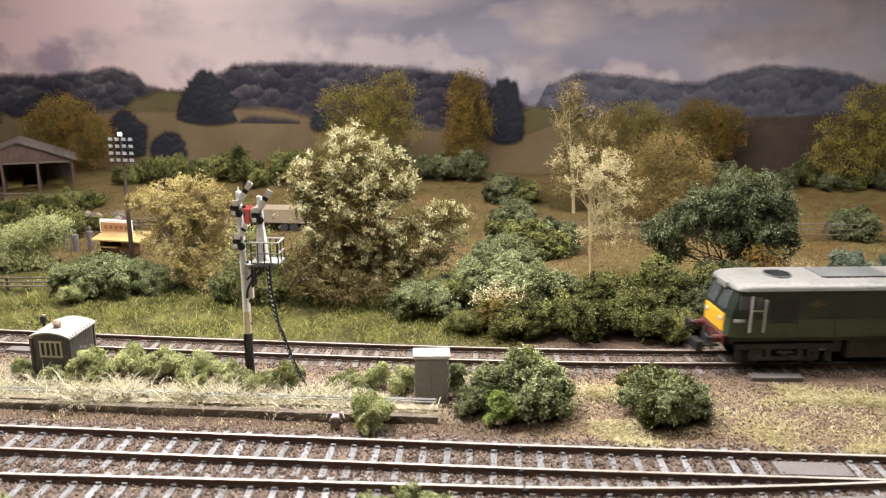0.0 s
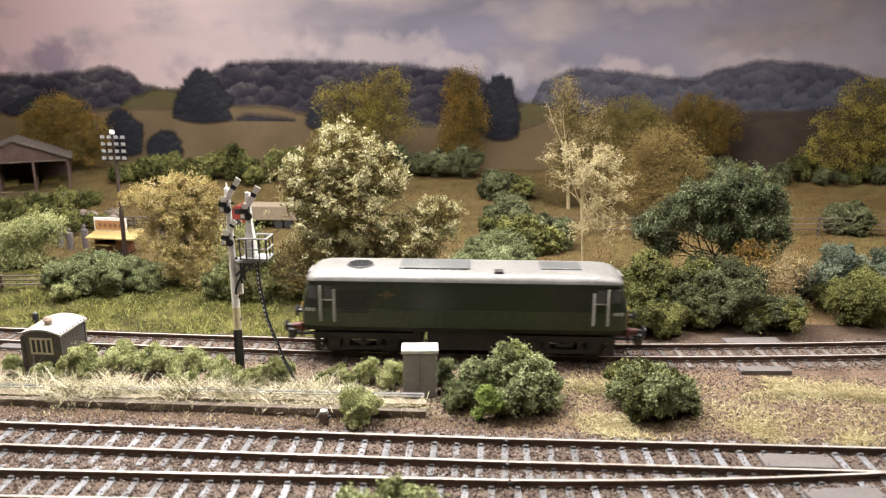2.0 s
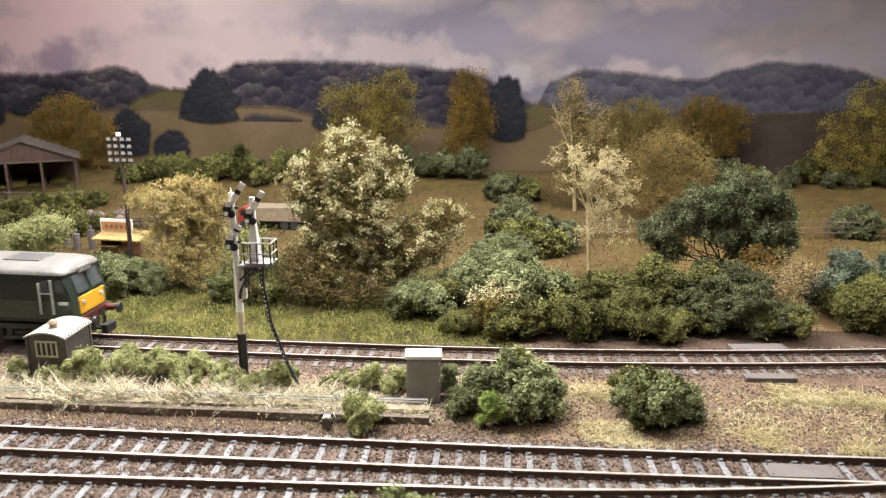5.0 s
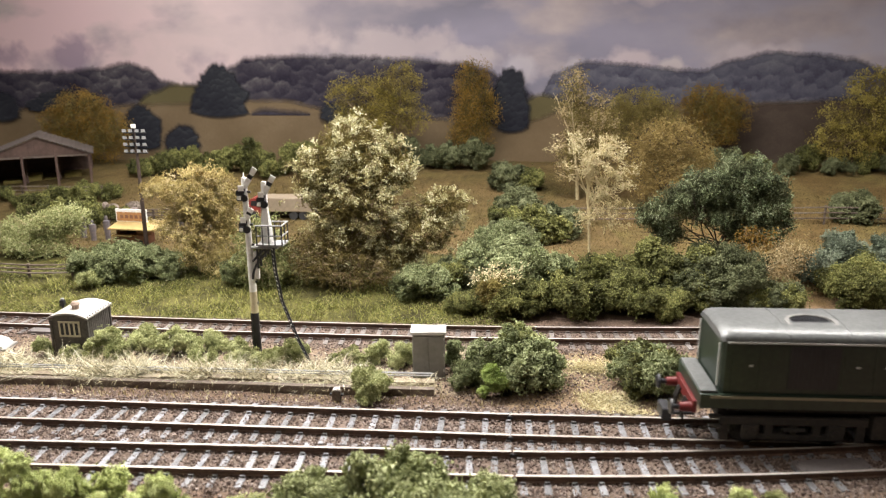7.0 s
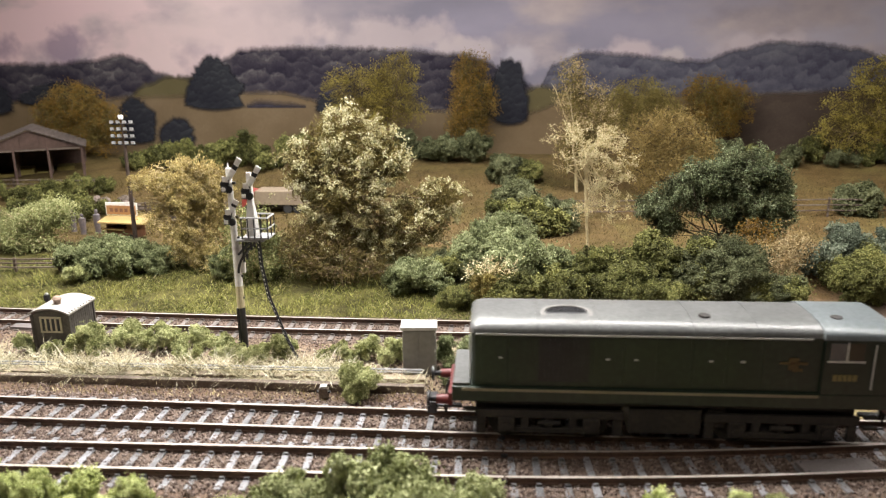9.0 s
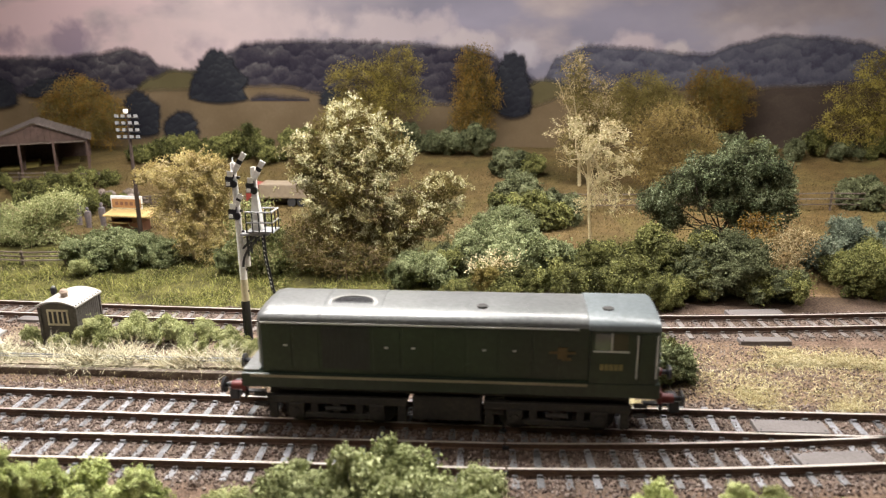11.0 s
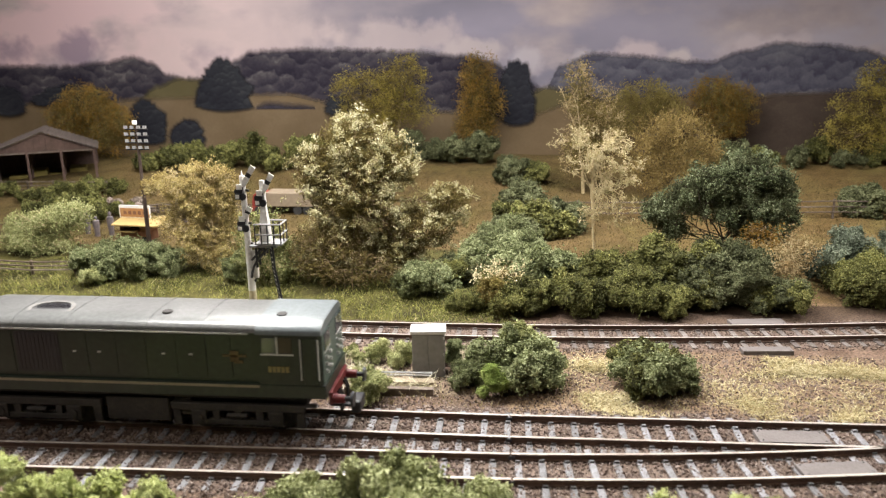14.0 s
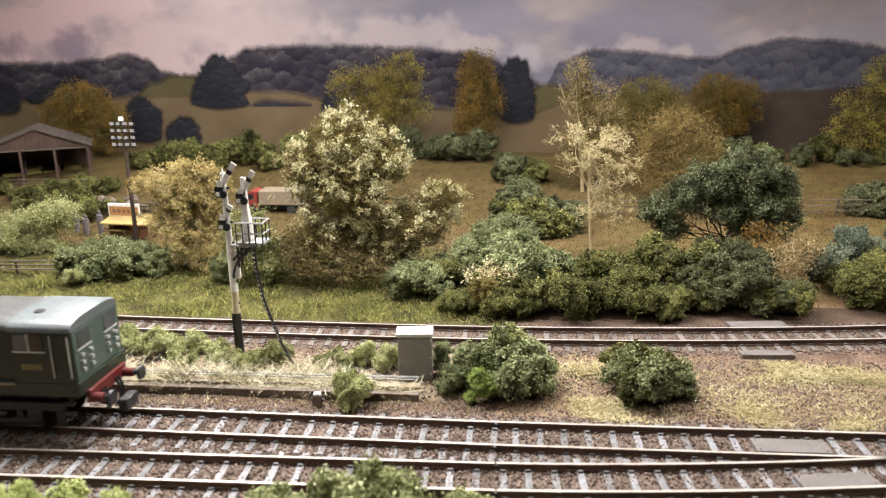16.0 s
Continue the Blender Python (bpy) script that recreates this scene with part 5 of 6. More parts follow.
def make_stall():
    t = thing("food_stall", (-0.266, 0.64, ground_height(-0.266, 0.64)), "small snack stall with an orange sign and yellow awning", "market stall", "", -6)
    one("body", STALL_BODY, t, [(-13, 13, -6, 6, 0.5, 8.0), (-13, -9.5, -6, 6, 8.0, 13), (4.5, 13, -6, 6, 8.0, 13), (-13, 13, 4.5, 6, 8.0, 13)], 0.4, "brown lower body")
    one("hatch", BLACK, t, [(-9.4, 4.4, 2.5, 4.0, 8.0, 13)], 0.1, "dark open serving hatch")
    one("counter", AWNING, t, [(-15, 2, -9.5, -5.5, 7.4, 8.2)], 0.2, "pale serving counter")
    bm = bmesh.new()
    loft(bm, [[(x, -12, 13.2), (x, 6.5, 16.8), (x, 6.5, 17.6), (x, -12, 14.2)] for x in (-16, 24)])
    part("awning", bm, AWNING, t, "yellow awning")
    sign = one("sign", WHITE, t, [(-14, 13, -2.4, -1.4, 17.8, 28.0)], 0.3, "white-edged sign board")
    one("sign_face", ORANGE, sign, [(-13, 12, -2.7, -2.4, 18.6, 25.6)], 0.1, "orange sign face")
    each("sign_lettering", STALL_BODY, sign, [(-10 + k * 4.2, -7.4 + k * 4.2, -2.85, -2.7, 20.6, 23.4) for k in range(5)], 0.0)
    for s in (-8, 8):
        bm = bmesh.new()
        rod(bm, (s, -6.6, 1.9), (s, -5.4, 1.9), 2.0, n=14)
        part("wheel", bm, TYRE, t, "", True)


def make_lorry(x, y):
    t = thing("parked_lorry", (x, y, ground_height(x, y)), "parked lorry with a red cab and cream load box", "lorry")
    bm = bmesh.new()
    loft(bm, [[(u, v, z) for u, z in ((-12, 3.5), (-1, 3.5), (-1, 19), (-7, 20), (-10.5, 18.5), (-12, 11.5))] for v in (-9.5, 9.5)])
    cab = part("cab", bm, LORRY_RED, t, "red driving cab")
    one("windscreen", BLACK, cab, [(-11.9, -11.2, -8, 8, 12.4, 16.6)], 0.1)
    each("side_window", BLACK, cab, [(-9.4, -4.2, s * 9.5 - 0.2, s * 9.5 + 0.2, 12.6, 17.4) for s in (-1, 1)], 0.15)
    one("load_box", CAR_CREAM, t, [(0.5, 50, -10.5, 10.5, 7.5, 20.5)], 0.8, "cream load box")
    one("chassis", UNDER, t, [(-11, 49, -6, 6, 3.5, 7.5)], 0.3)
    for u in (-6.5, 30, 39):
        for v in (-8.4, 8.4):
            bm = bmesh.new()
            rod(bm, (u, v - 1.5, 4), (u, v + 1.5, 4), 4, n=16)
            part("wheel", bm, TYRE, t, "", True)


def make_rubble(x, y, width, seed):
    """A heap of dark stones and broken timber."""
    t = thing("rubble_heap", (x, y, ground_height(x, y)), "dark heap of stones and old timber in the yard", "rubble heap", "heaps in the yard")
    rng = random.Random(seed)
    for k in range(16):
        bm = bmesh.new()
        r = rng.uniform(2.2, 4.6)
        bmesh.ops.create_icosphere(bm, subdivisions=2, radius=r)
        for v in bm.verts:
            v.co *= 0.85 + 0.4 * noise.noise(v.co * 0.35 + Vector((k * 3.1, seed, 0)))
        bmesh.ops.translate(bm, verts=bm.verts, vec=(rng.uniform(-1, 1) * width, rng.uniform(-6, 6), r * rng.uniform(0.4, 1.5)))
        part("stone", bm, TIMBER_DARK if k % 3 else STONE, t)


def make_bollard_group():
    for k, (x, y, h) in enumerate(((-0.318, 0.655, 19), (-0.306, 0.648, 17), (-0.296, 0.652, 20), (-0.247, 0.70, 19), (-0.262, 0.715, 20), (-0.232, 0.712, 19))):
        bm = bmesh.new()
        loft(bm, [[(r * math.cos(a), 0.7 * r * math.sin(a), z) for a in (2 * math.pi * i / 10 for i in range(10))] for r, z in ((2.2, 0), (2.4, h * 0.3), (3.0, h * 0.6), (2.8, h * 0.78), (1.1, h * 0.83), (1.6, h * 0.92), (0.7, h))])
        ob = part("model_figure", bm, FIGURE, None, "", True)
        ob.matrix_basis = pose(*spot(x, y))
        tagged(ob, "tiny plain dull-painted model figure on the grass", "figurine", "figurines by the stall")


def make_block(x, y, turn):
    t = thing("concrete_block", (x, y, GROUND_Z), "pale sloping concrete block beside the far track", "concrete block", "", turn)
    bm = bmesh.new()
    loft(bm, [[(-11, v, 0), (11, v, 0), (8, v, 3.2), (-9, v, 8.0)] for v in (-5, 5)])
    part("block", bm, CABINET_TOP, t)
    one("plinth", CABINET, t, [(-12, 12, -6, 6, -1, 0.6)], 0.2)


# ---- planting ----
GRAIN = np.array([(1, 1, 1), (1, -1, -1), (-1, 1, -1), (-1, -1, 1)], float) / 1.73
GRAIN_FACES = np.array([(0, 1, 2), (0, 3, 1), (0, 2, 3), (1, 3, 2)])


def turns(rng, n):
    q = rng.normal(size=(n, 4))
    q /= np.linalg.norm(q, axis=1)[:, None]
    w, x, y, z = q.T
    return np.stack([np.stack([1 - 2 * (y * y + z * z), 2 * (x * y - z * w), 2 * (x * z + y * w)], 1), np.stack([2 * (x * y + z * w), 1 - 2 * (x * x + z * z), 2 * (y * z - x * w)], 1), np.stack([2 * (x * z - y * w), 2 * (y * z + x * w), 1 - 2 * (x * x + y * y)], 1)], 1)


def grains(rng, centres, size, shape=(1.0, 1.0, 1.0)):
    """Small crumbs of flock at the centres, in metres."""
    n = len(centres)
    s = size * rng.uniform(0.55, 1.35, (n, 1, 1))
    v = np.einsum("nij,kj->nki", turns(rng, n), GRAIN * np.array(shape)) * s + centres[:, None, :]
    f = GRAIN_FACES[None] + 4 * np.arange(n)[:, None, None]
    return v.reshape(-1, 3), f.reshape(-1, 3)


def leaves(rng, centres, size, long=1.5, slim=0.5):
    """Small folded leaves: two triangles each, bent along the middle."""
    n = len(centres)
    base = np.array([(-0.5 * long, 0, 0), (0, -slim, 0.22), (0.5 * long, 0, 0), (0, slim, 0.22)])
    s = size * rng.uniform(0.6, 1.4, (n, 1, 1))
    v = np.einsum("nij,kj->nki", turns(rng, n), base) * s + centres[:, None, :]
    f = np.array([(0, 1, 2), (0, 2, 3)])[None] + 4 * np.arange(n)[:, None, None]
    return v.reshape(-1, 3), f.reshape(-1, 3)


def twigs(rng, starts, ends, r):
    """Thin three-sided twigs from starts to ends."""
    n = len(starts)
    d = ends - starts
    d /= np.linalg.norm(d, axis=1)[:, None] + 1e-9
    side = np.cross(d, rng.normal(size=(n, 3)))
    side /= np.linalg.norm(side, axis=1)[:, None] + 1e-9
    other = np.cross(d, side)
    ring = [side * math.cos(a) + other * math.sin(a) for a in (0, 2.0944, 4.18879)]
    v = np.stack([starts + k * r for k in ring] + [ends + k * r * 0.55 for k in ring], 1)
    f = np.array([(0, 1, 4), (0, 4, 3), (1, 2, 5), (1, 5, 4), (2, 0, 3), (2, 3, 5)])[None] + 6 * np.arange(n)[:, None, None]
    return v.reshape(-1, 3), f.reshape(-1, 3)


def joined(sets):
    vs, fs, base = [], [], 0
    for v, f in sets:
        vs.append(v)
        fs.append(f + base)
        base += len(v)
    return np.concatenate(vs), np.concatenate(fs)


CLUMPS = {}


def clump_mesh(mat, k, far=False):
    """A knobbly clump of flock, about 10 mm in radius; four shapes for each colour."""
    key = (mat.name, k, far)
    if key not in CLUMPS:
        rng = np.random.default_rng(17 + k)
        knobs = rng.normal(size=(22, 3))
        knobs /= np.linalg.norm(knobs, axis=1)[:, None]
        knobs *= rng.uniform(0.42, 0.86, (22, 1))
        pts = []
        for c in np.concatenate([knobs, np.zeros((1, 3))]):
            rad = rng.uniform(0.18, 0.31) if np.any(c) else 0.5
            q = rng.normal(size=(26 if far else 90, 3))
            q /= np.linalg.norm(q, axis=1)[:, None]
            pts.append(c + q * rad * rng.uniform(0.82, 1.1, (len(q), 1)))
        pts = np.concatenate(pts) * 0.010
        stray = rng.normal(size=(60, 3))
        stray *= 0.0098 / np.linalg.norm(stray, axis=1)[:, None] * rng.uniform(0.85, 1.18, (60, 1))
        CLUMPS[key] = array_mesh("clump", *joined([grains(rng, pts, 0.0012 if far else 0.00062, (1.2, 0.95, 0.85)), grains(rng, pts[::3] * 1.05 + rng.normal(size=pts[::3].shape) * 0.0006, 0.0009 if far else 0.0005, (1.9, 0.7, 0.7)), grains(rng, stray, 0.0007), grains(rng, knobs * 0.0082, 0.0030)]), mat)
    return CLUMPS[key]


def make_bush(name, x, y, r, h, mats, seed, label, category="bush", group="bushes of the layout", z=None, pieces=None):
    rng = random.Random(seed)
    z = ground_height(x, y) if z is None else z
    t = thing(name, (x, y, z), label, category, group)
    n = int(pieces * 1.45)
    for k in range(n):
        a = rng.uniform(0, 2 * math.pi)
        q = math.sqrt(rng.random()) * 0.86
        u = (k + 0.5) / n
        size = rng.uniform(0.34, 0.56) * min(r, h * 0.75)
        hz = size * 0.7 + (h - size * 1.5) * u * (1 - 0.35 * q)
        ob = new("clump", clump_mesh(mats[k % len(mats)] if rng.random() < 0.8 else rng.choice(mats), rng.randrange(4), y > 0.63))
        ob.parent = t
        s = size / 0.010
        ob.matrix_basis = Matrix.LocRotScale((r * q * math.cos(a) * (1.15 - 0.5 * u), 0.75 * r * q * math.sin(a), max(hz, size * 0.6)), Euler([rng.uniform(0, 6.28) for _ in range(3)]), (s * rng.uniform(0.9, 1.15), s * rng.uniform(0.9, 1.15), s * rng.uniform(0.85, 1.05)))
    return t


def limb_mesh(bm, rng, p, way, length, r, depth):
    steps = 4
    q = Vector(p)
    for k in range(steps):
        way = (way + Vector((rng.uniform(-1, 1), rng.uniform(-1, 1), rng.uniform(-0.8, 0.8))) * 0.2).normalized()
        e = q + way * length / steps
        rod(bm, q, e, r * (1 - 0.16 * k), r * (1 - 0.16 * (k + 1)), n=6)
        if depth and k:
            side = (way + Vector((rng.uniform(-1, 1), rng.uniform(-1, 1), rng.uniform(-0.2, 0.7)))).normalized()
            limb_mesh(bm, rng, e, side, length * rng.uniform(0.2, 0.36), r * 0.5, depth - 1)
        q = e


def make_tree(name, x, y, height, lobes, mat, bark, seed, label, sprigs, size, trunk_r=1.4, fork=0.45, twiggy=0.5, leafy=7, spread=0.0022, droop=0.0, gap=-0.25, long=1.5, slim=0.5, heart=None):
    """lobes: ellipsoids (dx, dy, z, rx, ry, rz) in millimetres over the base."""
    z0 = ground_height(x, y)
    t = thing(name, (x, y, z0), label, "tree", "trees of the layout")
    r1, rng = random.Random(seed), np.random.default_rng(seed)
    bm = bmesh.new()
    top = Vector((lobes[0][0], lobes[0][1], height * fork))
    mid = top * 0.5 + Vector((r1.uniform(-2, 2), r1.uniform(-2, 2), 0))
    rod(bm, (0, 0, -2), mid, trunk_r * 1.25, trunk_r, n=8)
    rod(bm, mid, top, trunk_r, trunk_r * 0.8, n=8)
    for lx, ly, lz, rx, ry, rz in lobes:
        for k in range(3):
            goal = Vector((lx + r1.uniform(-0.5, 0.5) * rx, ly + r1.uniform(-0.5, 0.5) * ry, lz + r1.uniform(-0.5, 0.15) * rz))
            s = mid.lerp(top, r1.random())
            limb_mesh(bm, r1, s, (goal - s).normalized(), (goal - s).length * 0.85, trunk_r * 0.5, 1)
    part("trunk", bm, bark, t, "", True)
    vol = np.array([(l[3] * l[4] * l[5]) ** 0.75 for l in lobes])
    sets, wood, inner_sets = [], [], []
    for l, share in zip(lobes, vol / vol.sum()):
        n = int(sprigs * share)
        q = rng.normal(size=(n, 3))
        q /= np.linalg.norm(q, axis=1)[:, None]
        deep = rng.uniform(0.2, 1.0, (n, 1)) ** 0.5
        q *= deep
        wob = np.array([1 + 0.42 * noise.noise((p[0] * 2.1 + seed, p[1] * 2.1, p[2] * 2.1)) + 0.20 * noise.noise((p[0] * 6 + seed, p[1] * 6, p[2] * 6)) for p in q])
        c = (np.array(l[:3]) + q * np.array(l[3:]) * wob[:, None]) * 0.001
        keep = np.array([noise.noise((p[0] * 110 + seed, p[1] * 110, p[2] * 110)) > gap for p in c])
        # heart: darker inner leaves that put the crown's inner shade into colour
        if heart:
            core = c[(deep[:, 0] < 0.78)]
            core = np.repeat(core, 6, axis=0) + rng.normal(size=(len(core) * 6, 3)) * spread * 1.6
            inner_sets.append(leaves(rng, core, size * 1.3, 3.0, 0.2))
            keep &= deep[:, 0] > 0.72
        c = c[keep]
        c[:, 2] = np.maximum(c[:, 2], 0.001)
        pts = np.repeat(c, leafy, axis=0) + rng.normal(size=(len(c) * leafy, 3)) * spread * np.array([1, 1, 1 + droop])
        sets.append(leaves(rng, pts[::2], size * 0.8, long, slim * 0.4))
        sets.append(grains(rng, pts + rng.normal(size=pts.shape) * 0.0004, size * 0.5, (1.7, 0.75, 0.7)))
        hub = np.array(l[:3]) * 0.001
        m = int(len(c) * twiggy)
        if m:
            inner = c[:m] + (hub - c[:m]) * rng.uniform(0.10, 0.34, (m, 1)) + rng.normal(size=(m, 3)) * 0.001
            bend = (inner + c[:m]) / 2 + rng.normal(size=(m, 3)) * 0.0012
            wood += [twigs(rng, inner, bend, 0.00022), twigs(rng, bend, c[:m], 0.00018)]
    me = array_mesh("crown", *joined(sets), mat)
    crown = new("crown", me)
    crown.parent = t
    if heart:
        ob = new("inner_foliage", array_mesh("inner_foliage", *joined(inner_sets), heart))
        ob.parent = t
    if wood:
        tw = new("branchwork", array_mesh("branchwork", *joined(wood), bark))
        tw.parent = t
    return t


def make_grass(name, count, sample, mat, low, high, lean, seed, label, width=0.0002, lift=0.0, lying=0.1):
    """Single blades, each one thin bent sliver; sample gives a place or None."""
    r1, rng = random.Random(seed), np.random.default_rng(seed)
    feet = []
    while len(feet) < count:
        p = sample(r1)
        if p:
            feet.append((p[0], p[1], ground_height(*p) + lift * r1.random()))
    feet = np.array(feet)
    n = len(feet)
    h = rng.uniform(low, high, n)
    a, k = rng.uniform(0, 2 * np.pi, n), rng.uniform(lying, 1.0, n) * lean
    tip = feet + np.stack([np.cos(a) * np.sin(k) * h, np.sin(a) * np.sin(k) * h, np.cos(k) * h], 1)
    mid = (feet + tip) / 2 + np.stack([np.zeros(n), np.zeros(n), h * 0.10], 1)
    b = rng.uniform(0, 2 * np.pi, n)
    side = np.stack([np.cos(b), np.sin(b), np.zeros(n)], 1) * width
    v = np.stack([feet - side, feet + side, mid + side * 0.8, mid - side * 0.8, tip], 1).reshape(-1, 3)
    f = (np.array([(0, 1, 2), (0, 2, 3), (3, 2, 4)])[None] + 5 * np.arange(n)[:, None, None]).reshape(-1, 3)
    tagged(new(name, array_mesh(name, v, f, mat)), label, kind="stuff")


def make_stones(name, count, sample, mat, low, high, seed, label):
    r1, rng = random.Random(seed), np.random.default_rng(seed)
    c = []
    while len(c) < count:
        p = sample(r1)
        if p:
            c.append((p[0], p[1], ground_height(*p) + 0.0002))
    c = np.array(c)
    n = len(c)
    base = np.array([(1, 0, 0), (-1, 0, 0), (0, 1, 0), (0, -1, 0), (0, 0, 0.75), (0, 0, -0.75)], float)
    s = rng.uniform(low, high, (n, 1, 1))
    v = np.einsum("nij,nkj->nki", turns(rng, n), base[None] * rng.uniform(0.65, 1.25, (n, 6, 1))) * s + c[:, None, :]
    f = np.array([(0, 2, 4), (2, 1, 4), (1, 3, 4), (3, 0, 4), (2, 0, 5), (1, 2, 5), (3, 1, 5), (0, 3, 5)])[None] + 6 * np.arange(n)[:, None, None]
    tagged(new(name, array_mesh(name, v.reshape(-1, 3), f.reshape(-1, 3), mat)), label, kind="stuff")


def plant_everything():
    light, teal, olive, shade = [LEAF_LIGHT], [LEAF_TEAL], [LEAF_OLIVE], [LEAF_SHADE]
    # between the far and the main track, at the lineside
    for k, (x, y, r, h) in enumerate(((-0.2085, 0.421, 0.0065, 0.0135), (-0.190, 0.4165, 0.0062, 0.0100), (-0.171, 0.4195, 0.0115, 0.019), (-0.158, 0.433, 0.010, 0.0155), (-0.141, 0.430, 0.012, 0.0145), (-0.125, 0.437, 0.008, 0.012), (-0.121, 0.416, 0.0085, 0.011), (-0.106, 0.421, 0.0095, 0.0135), (-0.091, 0.414, 0.008, 0.0125), (-0.078, 0.421, 0.010, 0.0145), (-0.048, 0.421, 0.009, 0.011), (-0.028, 0.423, 0.012, 0.0145))):
        make_bush("bush", x, y, r, h, light, 100 + k, "low light olive bush of crumbly foam foliage", pieces=6)
    make_bush("bush", -0.029, 0.386, 0.0115, 0.019, light, 131, "low light olive bush beside the main track", pieces=7)
    make_bush("bush", 0.0015, 0.423, 0.008, 0.0165, teal, 132, "low grey-green bush beside the cabinet", pieces=5)
    make_bush("bush", 0.030, 0.404, 0.023, 0.0255, teal, 133, "spreading grey-green bush beside the main track", pieces=13)
    make_bush("bush", 0.036, 0.414, 0.016, 0.031, [LEAF_TEAL, LEAF_LIGHT], 134, "tall grey-green bush beside the main track", pieces=9)
    make_bush("bush", 0.010, 0.402, 0.010, 0.016, teal, 135, "low grey-green bush beside the main track", pieces=5)
    make_bush("bush", 0.024, 0.392, 0.0085, 0.019, [LEAF_LIME], 136, "small bright lime green bush", pieces=6)
    make_bush("bush", 0.091, 0.405, 0.021, 0.0225, [LEAF_TEAL, LEAF_OLIVE], 138, "dense dark green bush on gravel", pieces=17)
    # along the front edge
    for k, (x, y, r, h, m) in enumerate(((-0.003, 0.286, 0.027, 0.031, LEAF_MOSS), (-0.030, 0.285, 0.018, 0.026, LEAF_MOSS), (0.020, 0.286, 0.016, 0.024, LEAF_MOSS), (-0.083, 0.284, 0.010, 0.0235, LEAF_FRONT_LIT), (-0.097, 0.283, 0.013, 0.021, LEAF_FRONT_LIT), (-0.124, 0.282, 0.008, 0.029, LEAF_FRONT_LIT), (-0.113, 0.283, 0.009, 0.025, LEAF_FRONT_LIT), (-0.137, 0.282, 0.009, 0.032, LEAF_FRONT_LIT), (-0.058, 0.281, 0.011, 0.013, LEAF_LIGHT), (0.074, 0.286, 0.010, 0.025, LEAF_FRONT_LIT), (0.098, 0.287, 0.008, 0.0265, LEAF_FRONT_LIT), (0.111, 0.286, 0.010, 0.0245, LEAF_LIGHT), (0.128, 0.287, 0.009, 0.021, LEAF_FRONT_LIT))):
        make_bush("bush", x, y, r, h * (1.22 if x < -0.05 else 1.0), [m], 160 + k, "soft light green bush along the layout edge", pieces=7)
    # hedge behind the far track
    for k, (x, y, r, h, m) in enumerate(((0.066, 0.497, 0.020, 0.029, LEAF_OLIVE), (0.101, 0.503, 0.021, 0.027, LEAF_OLIVE), (0.040, 0.500, 0.016, 0.022, LEAF_OLIVE), (0.022, 0.500, 0.020, 0.025, LEAF_UMBER), (0.005, 0.498, 0.012, 0.015, LEAF_OLIVE), (-0.022, 0.527, 0.020, 0.026, LEAF_TEAL), (-0.004, 0.532, 0.016, 0.026, LEAF_SHADE), (0.055, 0.525, 0.022, 0.034, LEAF_TEAL), (0.085, 0.528, 0.020, 0.034, LEAF_OLIVE), (0.118, 0.528, 0.022, 0.042, LEAF_OLIVE), (0.030, 0.535, 0.020, 0.034, LEAF_TEAL), (0.010, 0.545, 0.018, 0.034, LEAF_TEAL), (0.132, 0.510, 0.016, 0.027, LEAF_SHADE), (0.148, 0.515, 0.020, 0.033, LEAF_SHADE), (0.166, 0.517, 0.019, 0.036, LEAF_SHADE), (0.150, 0.535, 0.022, 0.036, LEAF_SHADE), (0.172, 0.540, 0.020, 0.038, LEAF_SHADE), (0.234, 0.522, 0.019, 0.028, LEAF_OLIVE), (0.243, 0.536, 0.022, 0.032, LEAF_OLIVE), (0.238, 0.560, 0.022, 0.040, LEAF_BLUE), (0.262, 0.550, 0.022, 0.042, LEAF_BLUE), (0.285, 0.555, 0.022, 0.036, LEAF_BLUE), (0.300, 0.60, 0.02, 0.02, LEAF_OLIVE), (0.124, 0.497, 0.014, 0.020, LEAF_OLIVE), (0.186, 0.505, 0.018, 0.022, LEAF_SHADE), (0.270, 0.522, 0.02, 0.026, LEAF_OLIVE))):
        make_bush("hedge_bush", x, y, r, h, [m, LEAF_OLIVE] if k % 3 == 0 else [m], 200 + k, "dense dark hedge bush behind the far track", pieces=9)
    # bushes that climb towards the field
    for k, (x, y, r, h, m) in enumerate(((0.022, 0.565, 0.020, 0.032, LEAF_TEAL), (0.040, 0.575, 0.016, 0.030, LEAF_TEAL), (0.012, 0.59, 0.016, 0.030, LEAF_TEAL), (0.030, 0.61, 0.020, 0.030, LEAF_TEAL), (0.045, 0.560, 0.010, 0.026, LEAF_LIME), (0.026, 0.650, 0.018, 0.024, LEAF_SHADE), (0.050, 0.672, 0.024, 0.030, LEAF_OLIVE), (0.030, 0.690, 0.018, 0.030, LEAF_OLIVE), (0.070, 0.690, 0.022, 0.028, LEAF_SHADE), (0.028, 0.695, 0.012, 0.022, LEAF_LIME), (0.040, 0.76, 0.024, 0.034, LEAF_SHADE), (0.030, 0.84, 0.022, 0.034, LEAF_SHADE), (0.052, 0.845, 0.018, 0.026, LEAF_OLIVE))):
        make_bush("bush", x, y, r, h, [m], 240 + k, "rounded green bush at the edge of the field", pieces=7)
